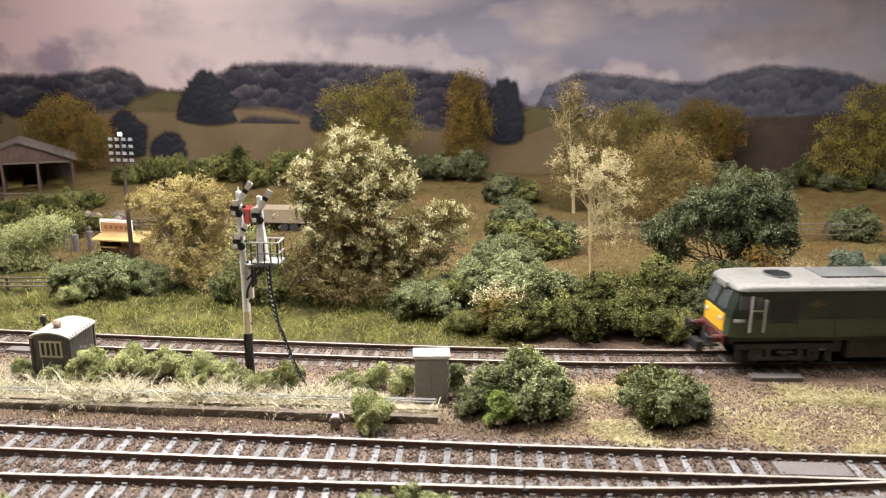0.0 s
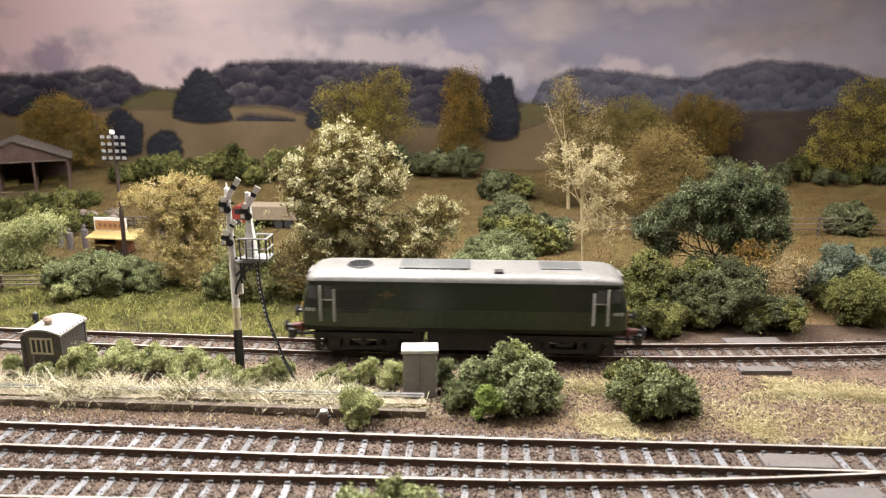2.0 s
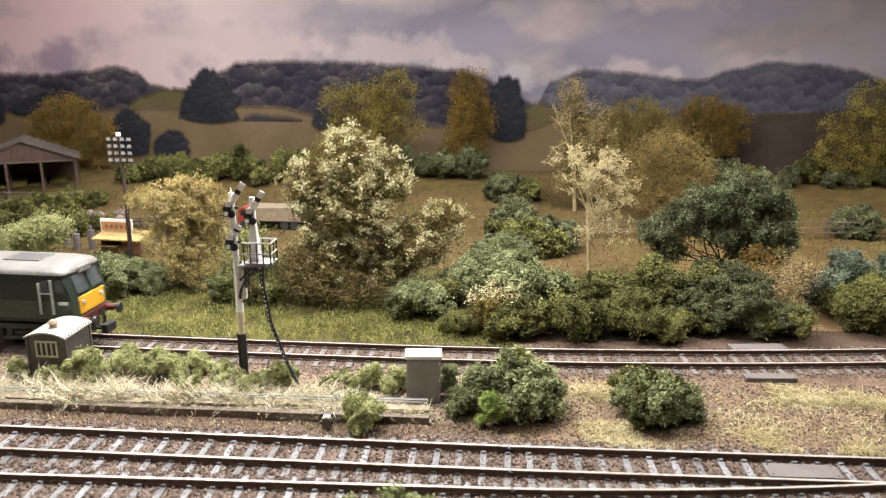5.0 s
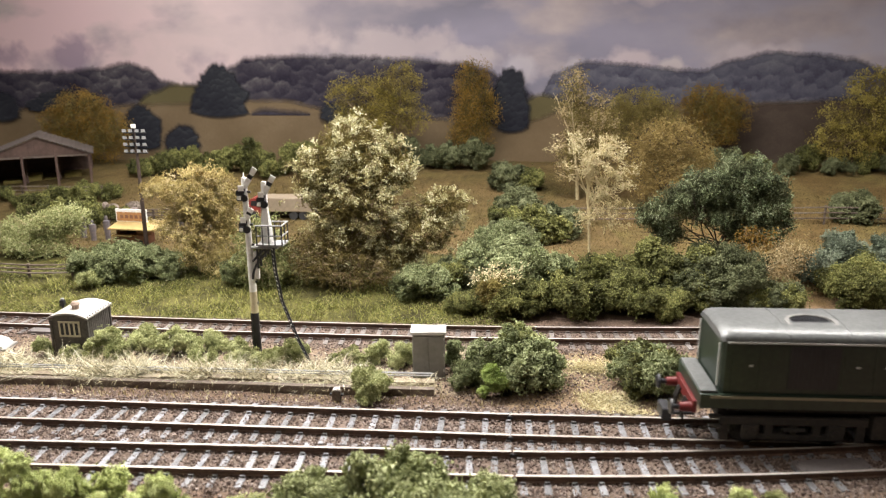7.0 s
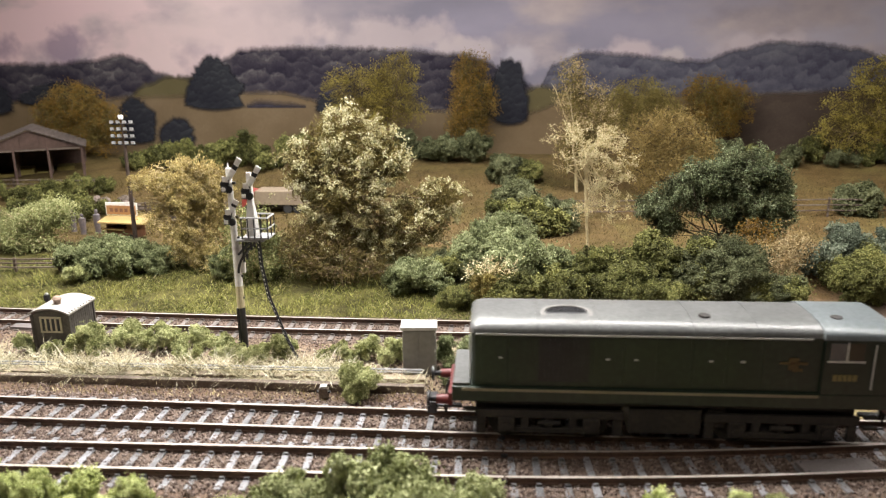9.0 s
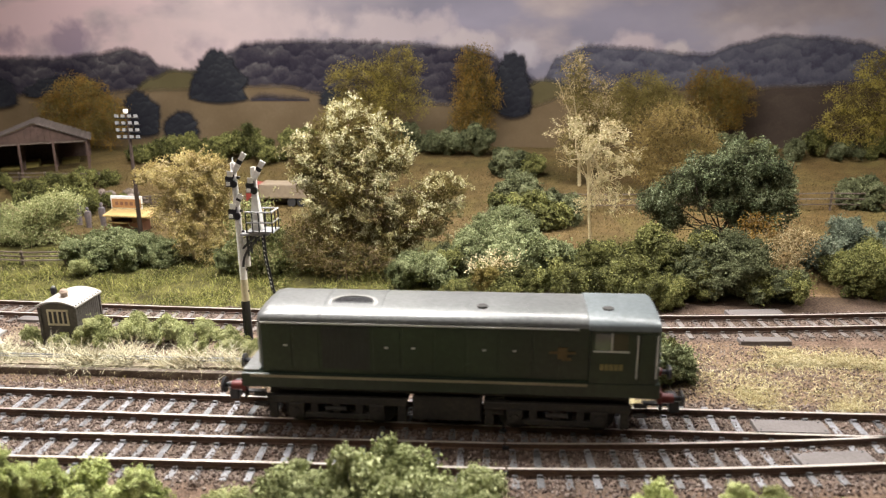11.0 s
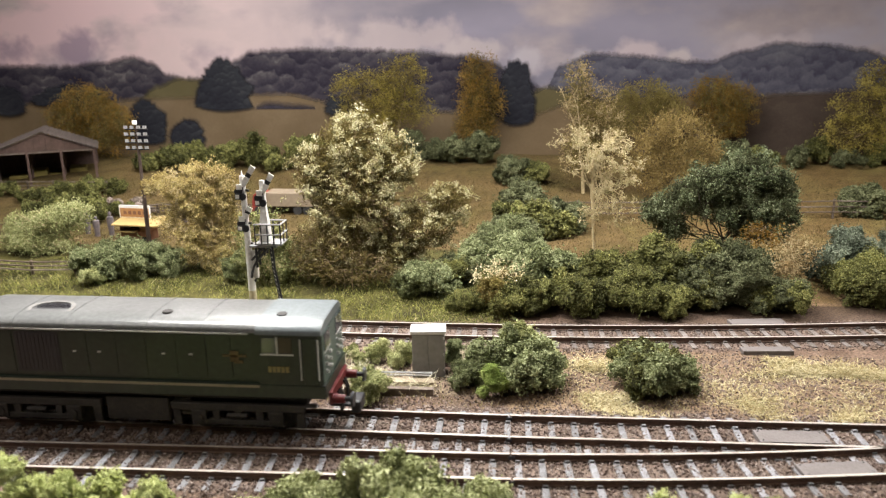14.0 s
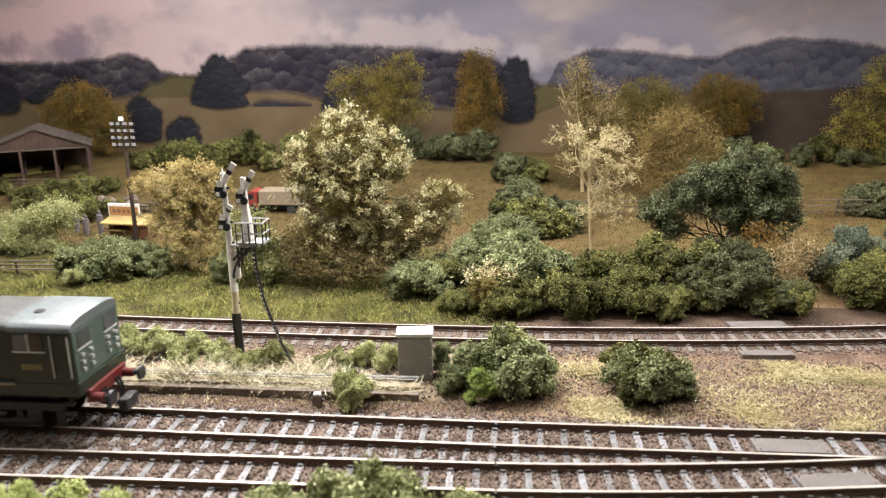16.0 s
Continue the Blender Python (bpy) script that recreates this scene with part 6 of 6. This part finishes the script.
    # yard side
    for k, (x, y, r, h, m) in enumerate(((-0.225, 0.545, 0.022, 0.030, LEAF_TEAL), (-0.250, 0.548, 0.018, 0.024, LEAF_TEAL), (-0.205, 0.552, 0.014, 0.028, LEAF_TEAL), (-0.238, 0.560, 0.018, 0.023, LEAF_TEAL), (-0.243, 0.530, 0.010, 0.014, LEAF_LIGHT), (-0.345, 0.70, 0.026, 0.018, LEAF_OLIVE), (-0.375, 0.69, 0.026, 0.016, LEAF_OLIVE), (-0.155, 0.80, 0.02, 0.016, LEAF_OLIVE), (-0.145, 0.545, 0.016, 0.026, LEAF_TEAL), (-0.128, 0.550, 0.014, 0.034, LEAF_LIGHT), (-0.118, 0.555, 0.012, 0.030, LEAF_TEAL))):
        make_bush("bush", x, y, r, h, [m], 270 + k, "rounded green bush beside the yard", pieces=8)
    # the bushes beyond y 0.77 are added to darken the bright yard ground
    for k, (x, y, r, h) in enumerate(((-0.362, 0.720, 0.030, 0.026), (-0.392, 0.725, 0.028, 0.024), (-0.335, 0.735, 0.020, 0.016), (-0.480, 0.785, 0.026, 0.018), (-0.445, 0.778, 0.022, 0.014), (-0.420, 0.790, 0.020, 0.018), (-0.515, 0.79, 0.026, 0.022), (-0.40, 0.80, 0.024, 0.020), (-0.375, 0.80, 0.022, 0.018))):
        make_bush("bush", x, y, r, h, [LEAF_OLIVE], 380 + k, "low dark scrub, partly added to darken the yard before the barn", pieces=8)
    make_bush("bush", 0.338, 0.755, 0.024, 0.030, shade, 290, "round dark green bush by the fence", pieces=9)
    make_bush("bush", 0.42, 0.80, 0.024, 0.026, shade, 291, "round dark green bush by the fence", pieces=8)
    for k in range(9):
        make_bush("hedge_bush", 0.20 + 0.03 * k, 0.90 + 0.01 * (k % 2), 0.020, 0.022 + 0.006 * (k % 3), [LEAF_OLIVE] if k % 2 else [LEAF_SHADE], 300 + k, "low dark hedge across the field", pieces=6)
    for k in range(10):
        make_bush("hedge_bush", -0.375 + 0.024 * k, 0.885 + 0.012 * (k % 2), 0.021, 0.020 + 0.024 * k / 10 + 0.006 * (k % 3), [LEAF_OLIVE], 320 + k, "low olive hedge across the field", pieces=7)
    for k in range(6):
        make_bush("hedge_bush", -0.135 + 0.026 * k, 0.915, 0.020, 0.028 + 0.008 * (k % 3), [LEAF_SHADE], 340 + k, "dark hedge below the backscene", pieces=7)
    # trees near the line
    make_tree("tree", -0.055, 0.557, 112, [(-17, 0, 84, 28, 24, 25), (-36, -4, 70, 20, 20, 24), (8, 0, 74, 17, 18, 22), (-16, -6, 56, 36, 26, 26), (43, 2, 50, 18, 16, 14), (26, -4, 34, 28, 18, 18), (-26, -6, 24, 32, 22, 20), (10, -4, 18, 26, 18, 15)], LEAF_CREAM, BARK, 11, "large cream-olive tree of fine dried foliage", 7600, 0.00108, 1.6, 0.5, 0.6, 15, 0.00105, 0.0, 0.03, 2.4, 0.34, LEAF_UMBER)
    make_tree("tree", -0.184, 0.566, 82, [(3, 0, 60, 26, 20, 15), (-20, 0, 58, 15, 14, 9), (14, 0, 50, 20, 18, 20), (2, -2, 34, 25, 20, 20), (14, -4, 14, 23, 18, 17)], LEAF_STRAW, BARK_PALE, 12, "straw-yellow bushy tree of fine dried foliage", 3900, 0.00100, 1.2, 0.4, 0.9, 14, 0.00115, 0.0, 0.0, 2.8, 0.32)
    make_tree("tree", 0.088, 0.600, 96, [(-4, 0, 84, 26, 18, 11), (8, 0, 70, 22, 18, 13), (-14, 0, 70, 13, 12, 9), (20, 0, 54, 12, 12, 16), (4, 0, 56, 15, 12, 10), (8, 0, 34, 20, 14, 14)], LEAF_PALE, BARK_PALE, 13, "slender pale tan tree with bare twigs", 1250, 0.00105, 1.0, 0.75, 1.0, 7, 0.0010, 0.0, 0.06, 3.0, 0.26)
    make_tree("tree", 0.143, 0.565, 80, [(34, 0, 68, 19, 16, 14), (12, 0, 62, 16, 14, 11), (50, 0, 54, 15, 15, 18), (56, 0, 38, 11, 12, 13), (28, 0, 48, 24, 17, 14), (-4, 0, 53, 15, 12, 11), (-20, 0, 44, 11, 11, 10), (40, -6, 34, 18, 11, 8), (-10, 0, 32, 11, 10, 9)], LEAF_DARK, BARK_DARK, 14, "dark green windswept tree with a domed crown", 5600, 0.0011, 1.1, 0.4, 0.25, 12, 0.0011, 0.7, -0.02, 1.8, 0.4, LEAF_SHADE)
    make_tree("tree", -0.312, 0.600, 46, [(4, 0, 24, 23, 16, 10), (-22, 0, 13, 19, 15, 10), (17, 0, 31, 14, 12, 7), (-9, -4, 8, 28, 16, 9), (-26, 2, 22, 12, 10, 6)], LEAF_LIGHT, BARK_PALE, 15, "low pale green scrub tree beside the yard", 1500, 0.0012, 0.9, 0.4, 0.5, 11, 0.002)
    make_tree("shrub", -0.070, 0.530, 32, [(0, 0, 14, 30, 12, 13), (-26, 4, 22, 16, 12, 18)], LEAF_UMBER, BARK, 16, "tangled brown dry shrub on the bank", 700, 0.0014, 0.5, 0.4, 1.0, 5, 0.002)
    make_tree("shrub", 0.024, 0.505, 30, [(0, 0, 18, 20, 10, 9)], LEAF_PALE, BARK_PALE, 17, "straw-coloured twigs caught in the hedge", 170, 0.0012, 0.5, 0.4, 1.0, 3, 0.002)
    make_tree("shrub", 0.192, 0.530, 34, [(0, 0, 20, 14, 10, 16), (10, 10, 26, 14, 10, 12)], LEAF_BEIGE, BARK_PALE, 18, "dry beige reeds behind the far track", 420, 0.0013, 0.5, 0.4, 1.0, 4, 0.0022, 1.0)
    make_tree("shrub", 0.182, 0.545, 44, [(0, 0, 34, 13, 10, 8)], LEAF_RUST, BARK, 19, "rust-red flowering shrub behind the hedge", 120, 0.0013, 0.5, 0.4, 0.5, 5, 0.002)
    make_tree("shrub", -0.128, 0.535, 50, [(0, 0, 28, 16, 10, 24), (0, -2, 12, 20, 10, 12)], LEAF_LIGHT, BARK_PALE, 28, "soft pale green shrub on the bank", 800, 0.0014, 0.5, 0.4, 0.6, 6, 0.002)
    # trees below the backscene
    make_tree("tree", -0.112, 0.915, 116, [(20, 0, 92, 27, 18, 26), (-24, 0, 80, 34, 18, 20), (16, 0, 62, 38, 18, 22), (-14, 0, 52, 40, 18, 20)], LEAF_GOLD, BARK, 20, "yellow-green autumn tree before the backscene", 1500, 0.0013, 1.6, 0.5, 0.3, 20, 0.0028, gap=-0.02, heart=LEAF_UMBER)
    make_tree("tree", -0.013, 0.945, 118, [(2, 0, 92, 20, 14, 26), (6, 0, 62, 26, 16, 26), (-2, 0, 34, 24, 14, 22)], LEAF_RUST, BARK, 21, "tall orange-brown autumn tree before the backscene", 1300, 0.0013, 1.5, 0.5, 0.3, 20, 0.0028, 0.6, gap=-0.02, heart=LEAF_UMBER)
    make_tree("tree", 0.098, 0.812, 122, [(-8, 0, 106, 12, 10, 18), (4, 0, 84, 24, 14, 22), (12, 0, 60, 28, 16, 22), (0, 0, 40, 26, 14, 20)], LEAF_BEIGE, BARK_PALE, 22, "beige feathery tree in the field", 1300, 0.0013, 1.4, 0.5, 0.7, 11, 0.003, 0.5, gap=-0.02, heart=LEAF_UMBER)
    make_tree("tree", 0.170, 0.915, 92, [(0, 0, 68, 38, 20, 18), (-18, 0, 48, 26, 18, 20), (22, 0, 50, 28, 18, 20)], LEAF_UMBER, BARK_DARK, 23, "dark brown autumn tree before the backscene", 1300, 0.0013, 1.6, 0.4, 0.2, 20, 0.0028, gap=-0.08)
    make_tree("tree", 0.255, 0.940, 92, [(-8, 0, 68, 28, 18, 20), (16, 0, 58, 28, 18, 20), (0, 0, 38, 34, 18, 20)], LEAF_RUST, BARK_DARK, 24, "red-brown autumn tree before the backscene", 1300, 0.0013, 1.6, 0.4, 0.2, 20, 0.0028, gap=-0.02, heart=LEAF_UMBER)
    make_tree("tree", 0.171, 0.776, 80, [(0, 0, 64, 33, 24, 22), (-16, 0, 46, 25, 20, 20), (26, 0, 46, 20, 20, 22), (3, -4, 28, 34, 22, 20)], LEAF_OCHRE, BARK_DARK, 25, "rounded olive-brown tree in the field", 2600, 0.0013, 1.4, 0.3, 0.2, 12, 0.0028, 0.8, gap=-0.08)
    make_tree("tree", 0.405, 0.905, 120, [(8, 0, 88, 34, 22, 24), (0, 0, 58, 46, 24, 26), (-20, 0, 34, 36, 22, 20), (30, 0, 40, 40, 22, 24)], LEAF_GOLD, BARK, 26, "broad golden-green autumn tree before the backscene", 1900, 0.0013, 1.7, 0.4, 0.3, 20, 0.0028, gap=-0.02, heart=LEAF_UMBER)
    make_tree("tree", -0.462, 0.925, 92, [(0, 0, 62, 38, 22, 24), (-26, 0, 48, 30, 20, 22), (26, 0, 40, 30, 20, 24), (0, 0, 24, 50, 22, 20)], LEAF_RUST, BARK, 27, "broad orange-brown autumn tree behind the barn", 1900, 0.0013, 1.7, 0.4, 0.2, 20, 0.0028, gap=-0.02, heart=LEAF_UMBER)

    # grasses and stones
    def between(x0, x1, y0, y1, thin=None):
        def pick(r):
            x, y = r.uniform(x0, x1), r.uniform(y0, y1)
            return (x, y) if thin is None or noise.noise((x * 45, y * 45, 7.7)) > thin + r.uniform(-0.25, 0.25) else None
        return pick

    make_grass("grass", 44000, between(-0.36, 0.035, 0.476, 0.585, -0.1), GRASS_GREEN, 0.0014, 0.0042, 1.5, 41, "olive green static grass of the embankment", 0.00016, 0.0, 0.6)
    make_grass("dry_grass", 4500, between(-0.36, 0.05, 0.478, 0.585, 0.05), GRASS_GOLD, 0.0014, 0.004, 1.5, 49, "dry golden blades among the grass of the embankment", 0.00016, 0.0, 0.6)
    make_grass("straw", 5200, between(-0.25, -0.005, 0.393, 0.409, -0.1), GRASS_STRAW, 0.004, 0.012, 1.52, 42, "long dry straw over the trunking", 0.00015, 0.003, 0.8)
    def tufts(x0, x1, y0, y1, count, reach, seed):
        r0 = random.Random(seed)
        hubs = [(r0.uniform(x0, x1), r0.uniform(y0, y1)) for _ in range(count)]

        def pick(r):
            hx, hy = r.choice(hubs)
            return (hx + r.gauss(0, reach), hy + r.gauss(0, reach * 0.5))
        return pick

    make_grass("straw", 4200, tufts(-0.26, -0.03, 0.395, 0.409, 46, 0.0042, 61), GRASS_STRAW, 0.006, 0.016, 1.5, 58, "tufts of long dry straw over the trunking", 0.00017, 0.0035, 0.55)
    make_grass("dry_grass", 8000, tufts(-0.33, 0.03, 0.480, 0.545, 120, 0.009, 62), GRASS_LUSH, 0.002, 0.006, 1.45, 59, "yellow-green tufts on the embankment", 0.00014, 0.0, 0.3)
    make_grass("straw", 1500, between(-0.24, 0.03, 0.378, 0.41), GRASS_GOLD, 0.001, 0.003, 1.4, 43, "short dry grass beside the main track", 0.00022)
    make_grass("golden_grass", 9000, between(0.045, 0.30, 0.420, 0.441, 0.0), GRASS_GOLD, 0.0015, 0.0045, 1.52, 44, "golden dry grass strip", 0.0002, 0.0, 0.8)
    make_grass("pale_grass", 6500, between(0.050, 0.30, 0.422, 0.440, 0.0), GRASS_GOLD, 0.002, 0.006, 1.54, 57, "pale matted dry grass strip", 0.0002, 0.0015, 0.85)
    make_grass("golden_grass", 7000, tufts(0.05, 0.29, 0.384, 0.438, 150, 0.006, 63), GRASS_GOLD, 0.0012, 0.004, 1.5, 60, "scattered golden dry grass over the gravel", 0.00018, 0.0, 0.7)
    make_grass("golden_grass", 5200, between(0.06, 0.28, 0.376, 0.396, 0.12), GRASS_GOLD, 0.0012, 0.004, 1.52, 45, "golden dry grass tufts", 0.0002, 0.0, 0.75)
    make_grass("pale_grass", 4500, between(0.06, 0.30, 0.374, 0.398, 0.06), GRASS_GOLD, 0.0015, 0.005, 1.54, 50, "pale dry grass over the gravel", 0.0002, 0.001, 0.8)
    make_grass("field_grass", 14000, between(0.0, 0.42, 0.56, 0.86), GRASS_FIELD, 0.0008, 0.0022, 1.2, 46, "short tan field grass", 0.0003)
    make_grass("field_grass", 9000, between(-0.42, 0.0, 0.585, 0.86), GRASS_FIELD, 0.001, 0.003, 1.1, 47, "short olive field grass", 0.0003)
    make_grass("straw", 2600, between(-0.18, 0.16, 0.272, 0.296, 0.0), GRASS_STRAW, 0.0015, 0.005, 1.1, 48, "dry grass along the layout edge")

    def beside(line, reach):
        def pick(r):
            x = r.uniform(-0.26, 0.26)
            return (x, line(x) + r.uniform(-reach, reach))
        return pick

    make_stones("ballast", 14000, beside(near_y, 0.021), STONE, 0.00045, 0.0010, 51, "brown-grey track ballast")
    make_stones("ballast", 14000, beside(main_y, 0.021), STONE, 0.00045, 0.0010, 52, "brown-grey track ballast")
    make_stones("ballast", 9000, beside(far_y, 0.020), STONE, 0.0004, 0.0008, 53, "dark brown track ballast")
    make_stones("scatter", 16000, between(-0.24, 0.28, 0.378, 0.446), STONE, 0.0003, 0.0007, 54, "fine brown scatter")


# ---- build ----
make_hall()
make_ground()
make_backscene()
make_track(far_y, 0.0160, -0.80, 0.66, None, SLEEPER_DARK, 0.0086, 0.002, "far track with dark sleepers and rusty rails")
make_track(main_y, 0.0165, -0.80, 0.66, 0.030, SLEEPER, 0.0092, 0.001, "main track with pale weathered sleepers")
make_track(near_y, 0.0158, -0.80, 0.205, 0.031, SLEEPER, 0.0092, 0.0055, "front track that joins the main track", 0.150)
point_plate(0.140, 0.3597, 27, 9.5, -0.0012, 1, "grey plate between the rails of the points")
point_plate(0.148, 0.3375, 27, 8.5, -0.0012, 9, "grey plate between the rails of the points")
point_plate(0.158, 0.4480, 25, 6, -0.0014, 4, "grey plate beside the far points")
point_plate(0.165, 0.4870, 30, 9, -0.0016, 7, "brown-grey plate behind the far points")
point_plate(-0.222, 0.452, 26, 6, -0.0014, -2, "grey plate beside the far points")
make_signal(-0.0968, 0.4265)
make_hut(-0.1922, 0.4325, 0)
make_cabinet(-0.0087, 0.4140, 5)
make_trunking()
make_point_motor(-0.047, 0.3835)
make_post_lamp(-0.2305, 0.478)
make_block(-0.2460, 0.4330, 6)
make_floodlight(-0.2265, 0.578)
make_barn()
make_stall()
make_lorry(-0.196, 0.75)
make_rubble(-0.349, 0.765, 22, 3)
make_rubble(-0.318, 0.745, 16, 8)
make_bollard_group()
make_fence(0.05, 0.56, 0.735, TIMBER_DARK, 17, 14, "weathered timber field fence", "field fences", 0.02)
make_fence(-0.42, -0.235, 0.548, TIMBER_DARK, 10, 6, "low dark timber lineside fence", "field fences")
make_fence(-0.55, -0.38, 0.80, TIMBER_DARK, 14, 6, "grey timber yard fence before the barn", "field fences")
make_fence(-0.38, -0.19, 0.735, TIMBER_DARK, 10, 7, "grey timber yard fence", "field fences", 0.01)
BONNET, BONNET_WHEELS = make_bonnet_loco()
TWIN, TWIN_WHEELS = make_twin_cab_loco()
plant_everything()


def motions():
    """Both locomotives run towards -x along their tracks, their wheels turning."""
    runs = (
        (BONNET, BONNET_WHEELS, main_y, 0.0, [(0, 0.466), (6.5, 0.1985), (7, 0.1770), (7.5, 0.1548), (8, 0.1324), (8.5, 0.1108), (9, 0.0890), (11.5, -0.0122), (12, -0.0336), (12.5, -0.0535), (13, -0.0752), (13.5, -0.0960), (14, -0.1172), (14.5, -0.1382), (15, -0.1600), (15.5, -0.1815), (16, -0.2035)]),
        (TWIN, TWIN_WHEELS, far_y, 0.0, [(0, 0.2110), (0.5, 0.1630), (1, 0.1095), (1.5, 0.0600), (2, 0.0095), (2.5, -0.0360), (3, -0.0860), (3.5, -0.1325), (4, -0.1790), (6.5, -0.405), (9, -0.585), (10.5, -0.62), (16, -0.62)]),
    )
    for loco, sets, line, z, keys in runs:
        walk(loco, [(t, pose(x, line(x), z, 0, 0, math.degrees(math.atan(slope(line, x))))) for t, x in keys])
        for w in sets:
            place, rows, turned = w.matrix_basis.translation.copy(), [], 0.0
            for (ta, xa), (tb, xb) in zip(keys, keys[1:]):
                n = max(1, math.ceil(abs(xb - xa) / 0.009))
                for k in range(n):
                    t = ta + (tb - ta) * k / n
                    x = xa + (xb - xa) * k / n
                    rows.append((t, pose(*place, 0, math.degrees((x - keys[0][1]) / 0.0063), 0)))
            rows.append((keys[-1][0], pose(*place, 0, math.degrees((keys[-1][1] - keys[0][1]) / 0.0063), 0)))
            walk(w, rows)


motions()
